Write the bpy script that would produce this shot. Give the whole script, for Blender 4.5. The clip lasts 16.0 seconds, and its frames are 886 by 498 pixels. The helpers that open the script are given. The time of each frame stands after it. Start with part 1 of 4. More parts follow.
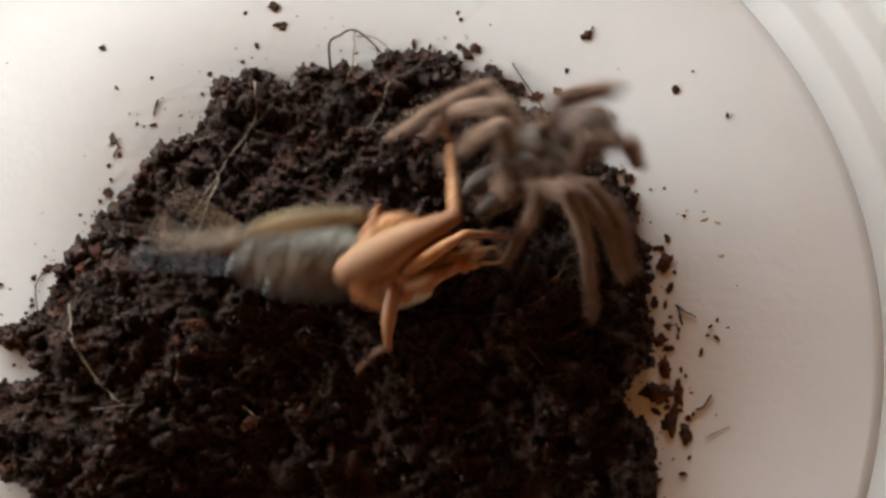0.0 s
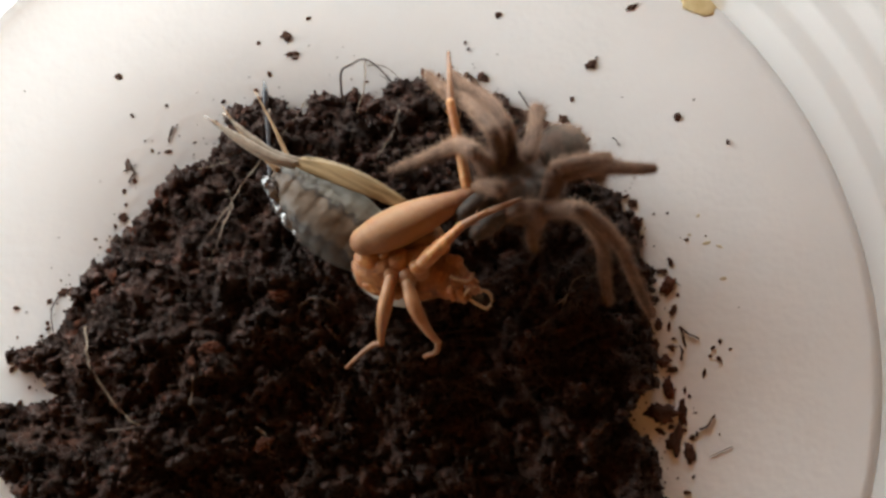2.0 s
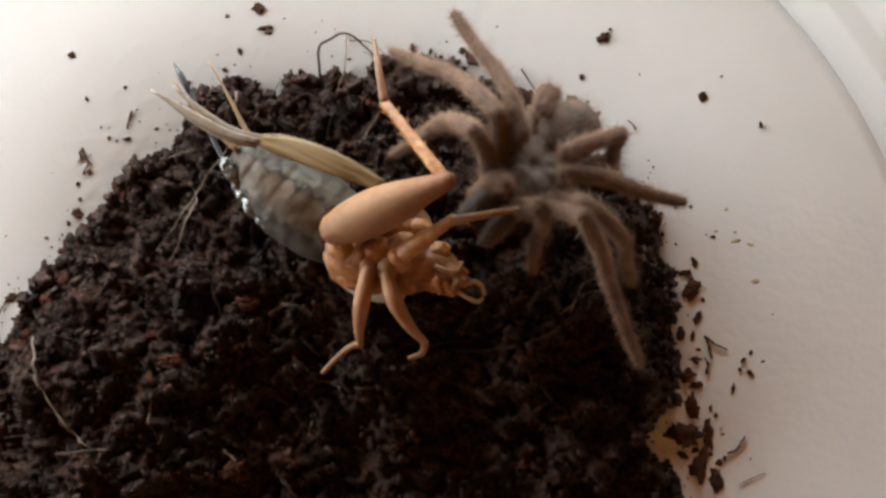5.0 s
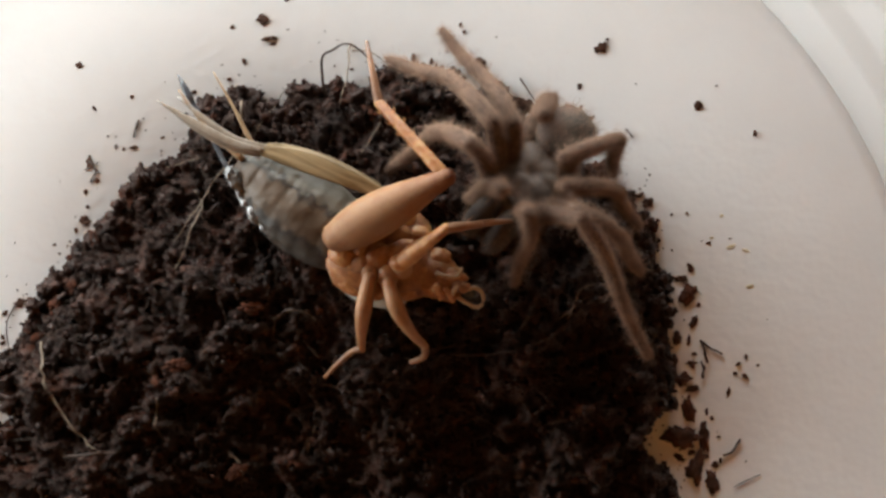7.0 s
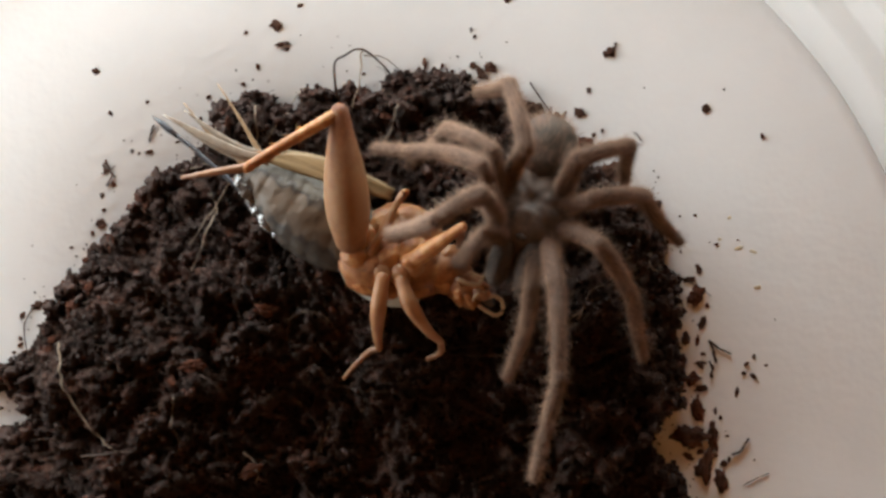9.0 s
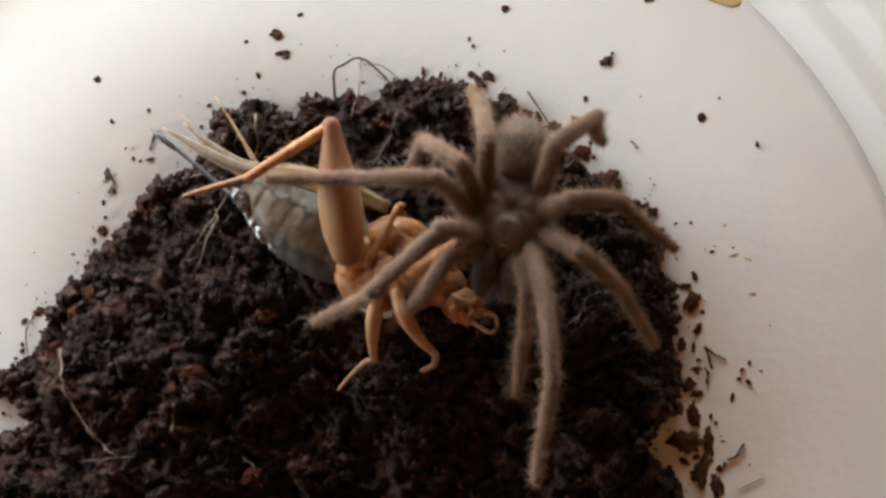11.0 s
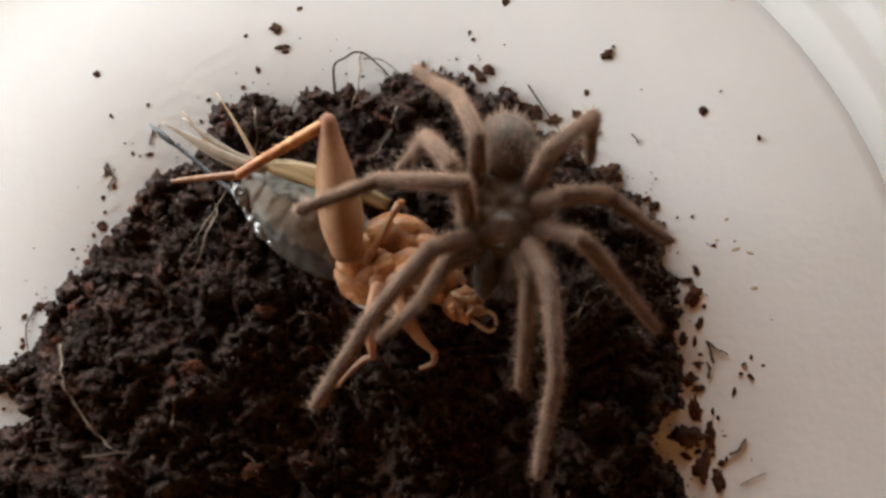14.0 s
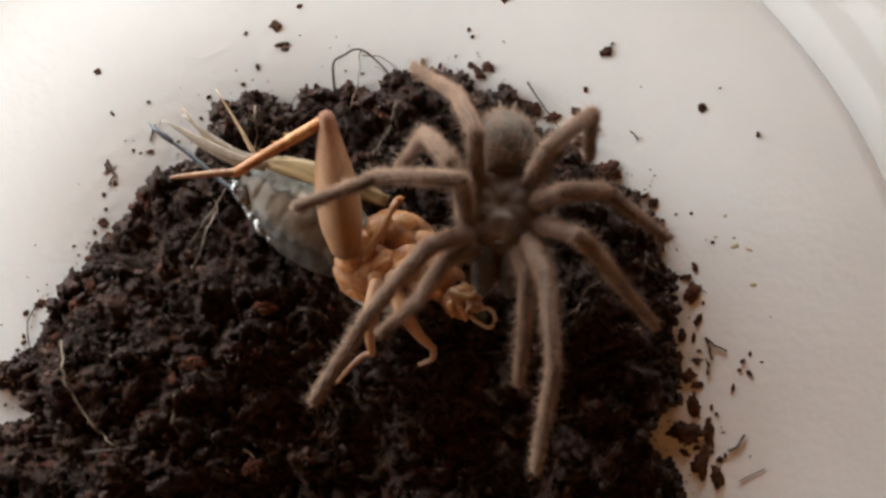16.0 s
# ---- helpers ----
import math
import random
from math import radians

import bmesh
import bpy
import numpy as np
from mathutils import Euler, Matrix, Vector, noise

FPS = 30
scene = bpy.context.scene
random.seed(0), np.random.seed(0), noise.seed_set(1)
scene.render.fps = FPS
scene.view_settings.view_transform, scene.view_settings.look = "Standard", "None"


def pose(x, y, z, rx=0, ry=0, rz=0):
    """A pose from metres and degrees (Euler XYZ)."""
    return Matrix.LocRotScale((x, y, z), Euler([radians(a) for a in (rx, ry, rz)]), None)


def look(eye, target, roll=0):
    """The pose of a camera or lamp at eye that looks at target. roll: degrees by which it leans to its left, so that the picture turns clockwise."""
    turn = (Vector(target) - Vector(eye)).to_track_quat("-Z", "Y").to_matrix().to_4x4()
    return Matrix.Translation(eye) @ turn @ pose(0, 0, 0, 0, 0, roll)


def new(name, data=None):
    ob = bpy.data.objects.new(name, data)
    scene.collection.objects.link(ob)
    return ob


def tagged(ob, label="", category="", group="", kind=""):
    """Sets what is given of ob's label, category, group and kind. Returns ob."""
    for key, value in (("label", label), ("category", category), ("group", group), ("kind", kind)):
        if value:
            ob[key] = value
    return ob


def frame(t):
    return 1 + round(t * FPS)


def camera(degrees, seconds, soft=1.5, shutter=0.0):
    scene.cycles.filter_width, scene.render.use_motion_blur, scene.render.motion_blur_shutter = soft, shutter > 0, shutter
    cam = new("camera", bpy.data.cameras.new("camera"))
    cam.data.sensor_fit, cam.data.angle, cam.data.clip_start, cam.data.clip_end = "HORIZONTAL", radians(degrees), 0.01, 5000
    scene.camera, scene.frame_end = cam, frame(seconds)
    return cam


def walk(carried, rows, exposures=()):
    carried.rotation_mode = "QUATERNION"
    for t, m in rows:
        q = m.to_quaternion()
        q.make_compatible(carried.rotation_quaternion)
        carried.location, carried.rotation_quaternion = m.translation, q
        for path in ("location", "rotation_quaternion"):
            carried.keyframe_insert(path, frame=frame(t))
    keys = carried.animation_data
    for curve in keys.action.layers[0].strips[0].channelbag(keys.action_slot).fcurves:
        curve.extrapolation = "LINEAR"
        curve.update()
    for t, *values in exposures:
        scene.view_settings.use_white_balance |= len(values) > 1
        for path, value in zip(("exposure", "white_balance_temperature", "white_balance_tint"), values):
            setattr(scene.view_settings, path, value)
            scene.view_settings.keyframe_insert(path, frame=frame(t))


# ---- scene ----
# A juvenile tarantula eats a cricket on a heap of potting soil in a round plastic tub.
# All building below is in millimetres; part() turns it into metres.
MM = 0.001
cam = camera(47.0, 16.0, soft=2.8, shutter=0.9)
walk(cam, [
    (0.0, pose(0.00861, 0.00557, 0.08673, 2.21, 0.56, 0.12)),
    (0.5, pose(0.00782, 0.00577, 0.08721, 2.64, 0.23, 0.06)),
    (1.0, pose(0.00759, 0.00565, 0.08796, 2.94, 0.13, 0.05)),
    (1.5, pose(0.00720, 0.00596, 0.08857, 3.00, 0.00, 0.00)),
    (2.0, pose(0.00697, 0.00540, 0.08871, 3.59, -0.02, 0.02)),
    (2.5, pose(0.00757, 0.00598, 0.08672, 3.58, 0.16, 0.01)),
    (3.0, pose(0.00881, 0.00716, 0.08203, 3.54, 0.73, -0.01)),
    (3.5, pose(0.00885, 0.00744, 0.07999, 3.01, 0.92, 0.00)),
    (4.0, pose(0.00971, 0.00694, 0.07825, 2.78, 1.37, -0.02)),
    (6.5, pose(0.00977, 0.00730, 0.07945, 2.95, 1.65, -0.03)),
    (7.0, pose(0.00970, 0.00706, 0.07992, 3.09, 1.56, -0.07)),
    (7.5, pose(0.00930, 0.00710, 0.08002, 3.07, 1.61, -0.17)),
    (8.0, pose(0.00959, 0.00690, 0.08039, 3.15, 1.77, -0.15)),
    (8.5, pose(0.00931, 0.00703, 0.08073, 3.13, 1.83, -0.15)),
    (9.0, pose(0.00922, 0.00676, 0.08098, 3.37, 1.84, -0.18)),
    (11.5, pose(0.00927, 0.00685, 0.08183, 3.67, 1.67, -0.16)),
    (12.0, pose(0.00936, 0.00679, 0.08137, 3.65, 1.61, -0.21)),
    (12.5, pose(0.00930, 0.00680, 0.08143, 3.62, 1.70, -0.22)),
    (13.0, pose(0.00949, 0.00667, 0.08150, 3.50, 1.88, -0.26)),
    (13.5, pose(0.00954, 0.00641, 0.08152, 3.53, 2.00, -0.26)),
    (14.0, pose(0.00950, 0.00681, 0.08150, 3.39, 1.96, -0.26)),
    (14.5, pose(0.00943, 0.00676, 0.08157, 3.38, 1.91, -0.28)),
    (15.0, pose(0.00961, 0.00658, 0.08173, 3.51, 1.98, -0.26)),
    (15.5, pose(0.00953, 0.00655, 0.08162, 3.46, 1.93, -0.22)),
    (16.0, pose(0.00999, 0.00675, 0.08169, 3.24, 2.26, -0.24)),
], exposures=[(0.0, 0.0), (16.0, 0.0)])

# ---- light: an overcast sky; beside the tub's sill an unseen low window strip, added for falloff ----
world = bpy.data.worlds.new("overcast_sky")
world.use_nodes = True
scene.world = world
sky = world.node_tree.nodes.new("ShaderNodeTexSky")
sky.sky_type, sky.sun_disc = "NISHITA", False
sky.sun_elevation, sky.sun_rotation = radians(35), radians(-60)
world.node_tree.links.new(sky.outputs[0], world.node_tree.nodes["Background"].inputs[0])
world.node_tree.nodes["Background"].inputs[1].default_value = 0.08

WINDOW_TURN = 36.0      # the window's outward direction, degrees from +y towards -x
WINDOW_AWAY = 0.066     # from the tub's middle to the added opening
WINDOW_LOW, WINDOW_HIGH, WINDOW_HALF = 0.003, 0.043, 0.40
room_frame = pose(0, 0, 0, 0, 0, WINDOW_TURN)   # +y of this frame points out through the window
# strip lamp, much lower and nearer than a real window, sized for steep falloff
lamp_data = bpy.data.lights.new("added_strip_light", "AREA")
lamp_data.shape, lamp_data.size, lamp_data.size_y = "RECTANGLE", 2 * WINDOW_HALF, WINDOW_HIGH - WINDOW_LOW
lamp_data.energy, lamp_data.color = 1.18, (0.885, 0.985, 1.01)
lamp = new("added_strip_light", lamp_data)
lamp.matrix_world = room_frame @ look((0, WINDOW_AWAY + 0.006, (WINDOW_LOW + WINDOW_HIGH) / 2), (0, -1, (WINDOW_LOW + WINDOW_HIGH) / 2))


# ---- materials ----
def material(name, build):
    m = bpy.data.materials.new(name)
    m.use_nodes = True
    nt = m.node_tree
    build(nt, nt.nodes["Principled BSDF"])
    return m


def node(nt, kind, **values):
    n = nt.nodes.new(kind)
    for k, v in values.items():
        n.inputs[k].default_value = v
    return n


def noise_ramp(nt, scale, stops, detail=6.0, rough=0.6, coords="Object"):
    """A noise in object space, at that many bumps a millimetre, run through a colour ramp."""
    tc = nt.nodes.new("ShaderNodeTexCoord")
    n = node(nt, "ShaderNodeTexNoise", Scale=scale / MM, Detail=detail, Roughness=rough)
    nt.links.new(tc.outputs[coords], n.inputs["Vector"])
    r = nt.nodes.new("ShaderNodeValToRGB")
    e = r.color_ramp.elements
    e[0].position, e[0].color = stops[0][0], (*stops[0][1], 1)
    e[1].position, e[1].color = stops[-1][0], (*stops[-1][1], 1)
    for p, c in stops[1:-1]:
        x = e.new(p)
        x.color = (*c, 1)
    nt.links.new(n.outputs["Fac"], r.inputs["Fac"])
    return n, r


def bump(nt, bsdf, height, strength, distance):
    b = node(nt, "ShaderNodeBump", Strength=strength, Distance=distance * MM)
    nt.links.new(height, b.inputs["Height"])
    nt.links.new(b.outputs["Normal"], bsdf.inputs["Normal"])
    return b


def grained(name, scale, stops, roughness, bump_scale=None, strength=0.4, distance=0.1, **values):
    """A grained surface: colour from one noise, relief from a finer one."""
    def build(nt, b):
        _, r = noise_ramp(nt, scale, stops)
        nt.links.new(r.outputs["Color"], b.inputs["Base Color"])
        b.inputs["Roughness"].default_value = roughness
        for k, v in values.items():
            b.inputs[k].default_value = v
        if bump_scale:
            n, _ = noise_ramp(nt, bump_scale, ((0, (0, 0, 0)), (1, (1, 1, 1))))
            bump(nt, b, n.outputs["Fac"], strength, distance)
    return material(name, build)


def milky_plastic(nt, b):
    _, r = noise_ramp(nt, 0.05, ((0.3, (0.80, 0.775, 0.755)), (0.7, (0.85, 0.83, 0.81))))
    nt.links.new(r.outputs["Color"], b.inputs["Base Color"])
    b.inputs["Roughness"].default_value = 0.4
    clear = node(nt, "ShaderNodeBsdfTransparent", Color=(0.98, 0.98, 0.98, 1))
    glow = node(nt, "ShaderNodeBsdfTranslucent", Color=(0.84, 0.81, 0.79, 1))
    body = node(nt, "ShaderNodeMixShader", Fac=0.6)
    nt.links.new(glow.outputs[0], body.inputs[1])
    nt.links.new(b.outputs[0], body.inputs[2])
    mix = node(nt, "ShaderNodeMixShader", Fac=0.62)
    nt.links.new(clear.outputs[0], mix.inputs[1])
    nt.links.new(body.outputs[0], mix.inputs[2])
    nt.links.new(mix.outputs[0], nt.nodes["Material Output"].inputs["Surface"])


MILKY = material("milky_plastic", milky_plastic)


def base_plastic(nt, b):
    _, r = noise_ramp(nt, 0.06, ((0.3, (0.80, 0.785, 0.775)), (0.7, (0.86, 0.85, 0.845))))
    nt.links.new(r.outputs["Color"], b.inputs["Base Color"])
    b.inputs["Roughness"].default_value = 0.45
    n, _ = noise_ramp(nt, 1.0, ((0, (0, 0, 0)), (1, (1, 1, 1))), detail=1.0)
    bump(nt, b, n.outputs["Fac"], 0.20, 0.25)


BASE = material("white_tub_floor", base_plastic)
PAINT = grained("white_paint", 0.02, ((0.3, (0.76, 0.75, 0.74)), (0.7, (0.82, 0.81, 0.80))), 0.5)
# ochre of the unseen walls and ceiling, chosen to bounce warm fill
WALL = grained("warm_bounce_wall", 0.004, ((0.3, (0.47, 0.225, 0.068)), (0.7, (0.52, 0.25, 0.080))), 0.8, 0.05, 0.2, 0.5)
CEILING = grained("warm_bounce_ceiling", 0.01, ((0.3, (0.47, 0.245, 0.085)), (0.7, (0.52, 0.27, 0.100))), 0.7)
BOARDS = grained("brown_floor", 0.01, ((0.3, (0.16, 0.10, 0.06)), (0.7, (0.24, 0.15, 0.09))), 0.5, 0.05, 0.2, 0.5)


def soil_look(nt, b):
    _, r = noise_ramp(nt, 0.35, ((0.30, (0.0085, 0.0038, 0.0028)), (0.44, (0.0215, 0.0090, 0.0062)), (0.56, (0.048, 0.0180, 0.0108)), (0.70, (0.125, 0.040, 0.0205))), detail=9, rough=0.75)
    nt.links.new(r.outputs["Color"], b.inputs["Base Color"])
    _, g = noise_ramp(nt, 1.1, ((0.42, (0.16, 0.16, 0.16)), (0.60, (0.75, 0.75, 0.75))))
    nt.links.new(g.outputs["Color"], b.inputs["Roughness"])
    b.inputs["Specular IOR Level"].default_value = 0.5
    b.inputs["Specular Tint"].default_value = (1.0, 0.86, 0.78, 1)
    n, _ = noise_ramp(nt, 1.8, ((0, (0, 0, 0)), (1, (1, 1, 1))), detail=10, rough=0.75)
    bump(nt, b, n.outputs["Fac"], 1.0, 0.6)


SOIL = material("damp_potting_soil", soil_look)
CRUMB = grained("soil_crumb", 0.5, ((0.3, (0.008, 0.0038, 0.0028)), (0.55, (0.024, 0.0098, 0.0064)), (0.75, (0.085, 0.026, 0.013))), 0.42, 3.0, 0.6, 0.15, **{"Specular IOR Level": 0.24, "Specular Tint": (1.0, 0.82, 0.75, 1)})
STRAY = grained("dry_soil_crumb", 0.9, ((0.3, (0.030, 0.0135, 0.0085)), (0.55, (0.065, 0.027, 0.015)), (0.75, (0.15, 0.052, 0.024))), 0.7, 3.0, 0.8, 0.2, **{"Specular IOR Level": 0.15})
BARK = grained("red_bark", 0.8, ((0.3, (0.035, 0.013, 0.008)), (0.7, (0.115, 0.036, 0.016))), 0.7, 3.0, 0.6, 0.15, **{"Specular IOR Level": 0.12})
ROOT = grained("pale_root", 1.0, ((0.3, (0.11, 0.075, 0.05)), (0.7, (0.26, 0.19, 0.13))), 0.6)
DARK_ROOT = grained("dark_root", 1.0, ((0.3, (0.022, 0.011, 0.006)), (0.7, (0.075, 0.038, 0.021))), 0.6)
SMEAR = grained("ochre_smear", 2.0, ((0.3, (0.42, 0.33, 0.19)), (0.7, (0.60, 0.50, 0.34))), 0.6)
STAIN = grained("ochre_spot", 1.2, ((0.3, (0.62, 0.46, 0.21)), (0.7, (0.78, 0.64, 0.37))), 0.5)


# ---- mesh helpers (millimetres) ----
def mesh_of(name, verts, faces, mat, smooth=True):
    me = bpy.data.meshes.new(name)
    me.from_pydata([tuple(float(c) * MM for c in v) for v in verts], [], faces)
    me.polygons.foreach_set("use_smooth", [smooth] * len(me.polygons))
    me.materials.append(mat)
    me.update()
    return me


def part(name, geo, mat, parent=None, label="", at=None, smooth=True):
    """One mesh object from (verts, faces) in millimetres, under a thing or a part."""
    ob = new(name, mesh_of(name, geo[0], geo[1], mat, smooth))
    if parent is not None:
        ob.parent = parent
    if at is not None:
        ob.matrix_basis = at
    if label:
        tagged(ob, label)
    return ob


def join(*geos):
    verts, faces = [], []
    for v, f in geos:
        k = len(verts)
        verts.extend(v)
        faces.extend(tuple(i + k for i in q) for q in f)
    return verts, faces


def moved(geo, m):
    return [m @ Vector(v) for v in geo[0]], geo[1]


def lathe(profile, n=96):
    """A closed ring of (r, z) turned about the z axis."""
    verts, faces, k = [], [], len(profile)
    for i in range(n):
        a = 2 * math.pi * i / n
        verts += [(r * math.cos(a), r * math.sin(a), z) for r, z in profile]
    for i in range(n):
        for j in range(k):
            a, b = i * k + j, i * k + (j + 1) % k
            c, d = ((i + 1) % n) * k + (j + 1) % k, ((i + 1) % n) * k + j
            faces.append((a, d, c, b))
    return verts, faces


def box(x0, x1, y0, y1, z0, z1, bevel=0.0):
    bm = bmesh.new()
    bmesh.ops.create_cube(bm, size=1)
    for v in bm.verts:
        v.co = Vector(((x0 + x1) / 2 + v.co.x * (x1 - x0), (y0 + y1) / 2 + v.co.y * (y1 - y0), (z0 + z1) / 2 + v.co.z * (z1 - z0)))
    if bevel:
        bmesh.ops.bevel(bm, geom=list(bm.edges), offset=bevel, segments=2, affect="EDGES")
    bm.verts.index_update()
    geo = [tuple(v.co) for v in bm.verts], [tuple(v.index for v in f.verts) for f in bm.faces]
    bm.free()
    return geo


def smooth_path(points, steps=5):
    """Catmull-Rom through points (any tuples), steps a span."""
    p = [np.array(q, float) for q in points]
    p = [2 * p[0] - p[1]] + p + [2 * p[-1] - p[-2]]
    out = []
    for i in range(1, len(p) - 2):
        for s in range(steps):
            t = s / steps
            out.append(0.5 * (2 * p[i] + (p[i + 1] - p[i - 1]) * t + (2 * p[i - 1] - 5 * p[i] + 4 * p[i + 1] - p[i + 2]) * t * t
                              + (3 * p[i] - p[i - 1] - 3 * p[i + 1] + p[i + 2]) * t ** 3))
    out.append(p[-2])
    return out


def tube(points, n=8, flat=1.0, side=(0, 0, 1)):
    """A closed tube along (x, y, z, radius) points; flat squeezes it along side."""
    verts, faces = [], []
    pts = [Vector(p[:3]) for p in points]
    s = Vector(side)
    for i, p in enumerate(points):
        d = (pts[min(i + 1, len(pts) - 1)] - pts[max(i - 1, 0)]).normalized()
        u = d.cross(s)
        if u.length < 1e-3:
            u = d.cross(Vector((0.3, 1, 0.2)))
        u.normalize()
        w = u.cross(d).normalized()
        for k in range(n):
            a = 2 * math.pi * k / n
            verts.append(pts[i] + float(p[3]) * (math.cos(a) * u + flat * math.sin(a) * w))
    m = len(points)
    for i in range(m - 1):
        for k in range(n):
            faces.append((i * n + k, (i + 1) * n + k, (i + 1) * n + (k + 1) % n, i * n + (k + 1) % n))
    faces.append(tuple(range(n)))
    faces.append(tuple((m - 1) * n + k for k in range(n - 1, -1, -1)))
    return verts, faces


def ball(rx, ry, rz, rough=0.0, level=2, seed=0, freq=1.0):
    """An ellipsoid, uneven by rough."""
    bm = bmesh.new()
    bmesh.ops.create_icosphere(bm, subdivisions=level, radius=1)
    verts = []
    for v in bm.verts:
        k = 1 + rough * noise.noise(v.co * 1.7 * freq + Vector((seed * 7.3, seed * 3.1, seed)))
        verts.append((v.co.x * rx * k, v.co.y * ry * k, v.co.z * rz * k))
    bm.verts.index_update()
    faces = [tuple(v.index for v in f.verts) for f in bm.faces]
    bm.free()
    return verts, faces


def empty(name, m=None):
    ob = new(name)
    ob.empty_display_size = 0.005
    if m is not None:
        ob.matrix_basis = m
    return ob


# ---- the sill, and an unseen room and window slit added to shape the light ----
def room():
    s = 1000
    away, low, high, half = WINDOW_AWAY * s, WINDOW_LOW * s, WINDOW_HIGH * s, WINDOW_HALF * s
    # an added box about a metre wide, close enough to fill with warm light
    floor_z, top, w, d = -240, 350, 520, 230
    wall_window = empty("wall_window", room_frame)
    for g in (box(-w, w, away, away + 200, floor_z, low - 25), box(-w, w, away, away + 200, high, top),
              box(-w, -half, away, away + 200, low - 25, high), box(half, w, away, away + 200, low - 25, high)):
        part("wall_panel", g, WALL, wall_window, smooth=False)
    tagged(wall_window, "unseen ochre brown wall added for warm bounce, with a low slit", "wall", kind="structure")
    for name, g, mat in (("wall_back", box(-w, w, -d - 100, -d, floor_z, top), WALL),
                         ("wall_side", box(-w - 100, -w, -d, away, floor_z, top), WALL),
                         ("wall_far", box(w, w + 100, -d, away, floor_z, top), WALL),
                         ("ceiling", box(-w - 100, w + 100, -d - 100, away + 200, top, top + 100), CEILING),
                         ("floor", box(-w - 100, w + 100, -d - 100, away + 200, floor_z - 100, floor_z), BOARDS)):
        tagged(part(name, g, mat, at=room_frame, smooth=False), "plain " + name.replace("_", " ") + " of an unseen box added for warm bounce", name.split("_")[0], kind="structure")
    # frame of the added slit, out of view
    window = empty("added_window_slit", room_frame)
    for g in (box(-half, half, away + 10, away + 48, low, low + 6, 1), box(-half, half, away + 10, away + 48, high - 6, high, 1),
              box(-half, -half + 6, away + 11, away + 47, low + 6, high - 6, 1), box(half - 6, half, away + 11, away + 47, low + 6, high - 6, 1)):
        part("window_frame", g, PAINT, window, smooth=False)
    tagged(window, "unseen white framed slit added around the strip light", "window", kind="structure")
    sill = part("window_sill", box(-half - 55, half + 55, -190, away - 1, -26, -1.6, 2), PAINT, at=room_frame, smooth=False)
    tagged(sill, "white painted sill under the plastic tub", "sill", kind="structure")


room()


# ---- the tub ----
def tub():
    thing = empty("plastic_tub")
    part("tub_floor", lathe([(0.01, 0.0), (44.0, 0.0), (44.97, 0.12), (44.97, -1.2), (0.01, -1.2)], 160), BASE, thing, "white faintly dimpled tub floor")
    inner = [(45.0, 0.13), (45.5, 0.5), (46.2, 2.6), (46.6, 2.9), (47.8, 3.0), (48.2, 3.3), (48.7, 5.2), (49.1, 5.5), (50.3, 5.6), (50.7, 5.9), (51.2, 7.6), (51.6, 7.9), (52.8, 8.0), (53.2, 8.4), (53.8, 10.2)]
    outer = [(r + 0.8, z - 0.1) for r, z in inner]
    outer[0] = (45.0, -1.4)
    outer[1] = (46.2, -1.1)
    part("tub_wall", lathe(inner + outer[::-1], 160), MILKY, thing, "ribbed milky clear plastic wall")
    tagged(thing, "round milky plastic tub with ribbed wall, holding soil", "tub")
    spot = ball(2.1, 1.5, 0.12, 0.25, 3, 4)
    tagged(part("dried_spot", moved(spot, pose(30.0, 33.2, 0.06)), STAIN), "dried ochre food spot on the tub floor", "stain")

    for x, y, a, b, turn in ((30.0, 11.5, 0.38, 0.14, 15), (31.1, 11.2, 0.3, 0.12, -20), (28.5, 12.2, 0.16, 0.1, 0), (29.3, 13.9, 0.18, 0.12, 40), (31.4, 8.4, 0.3, 0.16, 10)):
        tagged(part("dried_smear", moved(ball(a, b, 0.03, 0.3, 2, x), pose(x, y, 0.02, 0, 0, turn)), SMEAR), "faint ochre smear on the white tub floor", "stain", "dried smears on the tub floor")


tub()


# ---- the soil heap ----
HEAP = [(-30.5, 1.6), (-26.5, 3.2), (-25.0, 6.4), (-23.3, 9.5), (-19.7, 13.1), (-17.5, 16.1), (-13.6, 18.8), (-11.3, 22.6), (-8.8, 24.2),
        (-5.4, 22.6), (-3.3, 24.9), (-0.4, 23.7), (3.9, 25.5), (7.3, 26.0), (9.1, 23.5), (11.6, 24.1), (14.7, 21.0), (19.4, 17.6),
        (22.2, 15.0), (24.4, 11.5), (24.8, 6.1), (25.4, 2.2), (25.0, -0.2), (24.4, -1.4), (23.4, -2.6), (22.6, -2.7), (23.0, -5.0), (24.6, -5.2), (25.4, -6.6), (25.6, -8.0), (26.4, -14.0),
        (22.0, -24.0), (8.0, -31.0), (-10.0, -31.0), (-22.0, -22.0), (-27.5, -11.6), (-31.5, -7.8), (-33.0, -3.4), (-26.3, -2.2), (-26.8, -0.4)]


def rim_distance(x, y):
    """Signed distance to the heap's outline, positive inside (arrays)."""
    best = np.full(x.shape, 1e9)
    inside = np.zeros(x.shape, bool)
    for (ax, ay), (bx, by) in zip(HEAP, HEAP[1:] + HEAP[:1]):
        dx, dy = bx - ax, by - ay
        t = np.clip(((x - ax) * dx + (y - ay) * dy) / (dx * dx + dy * dy), 0, 1)
        best = np.minimum(best, np.hypot(x - ax - t * dx, y - ay - t * dy))
        if dy:
            inside ^= ((ay > y) != (by > y)) & (x < dx * (y - ay) / dy + ax)
    return np.where(inside, best, -best)


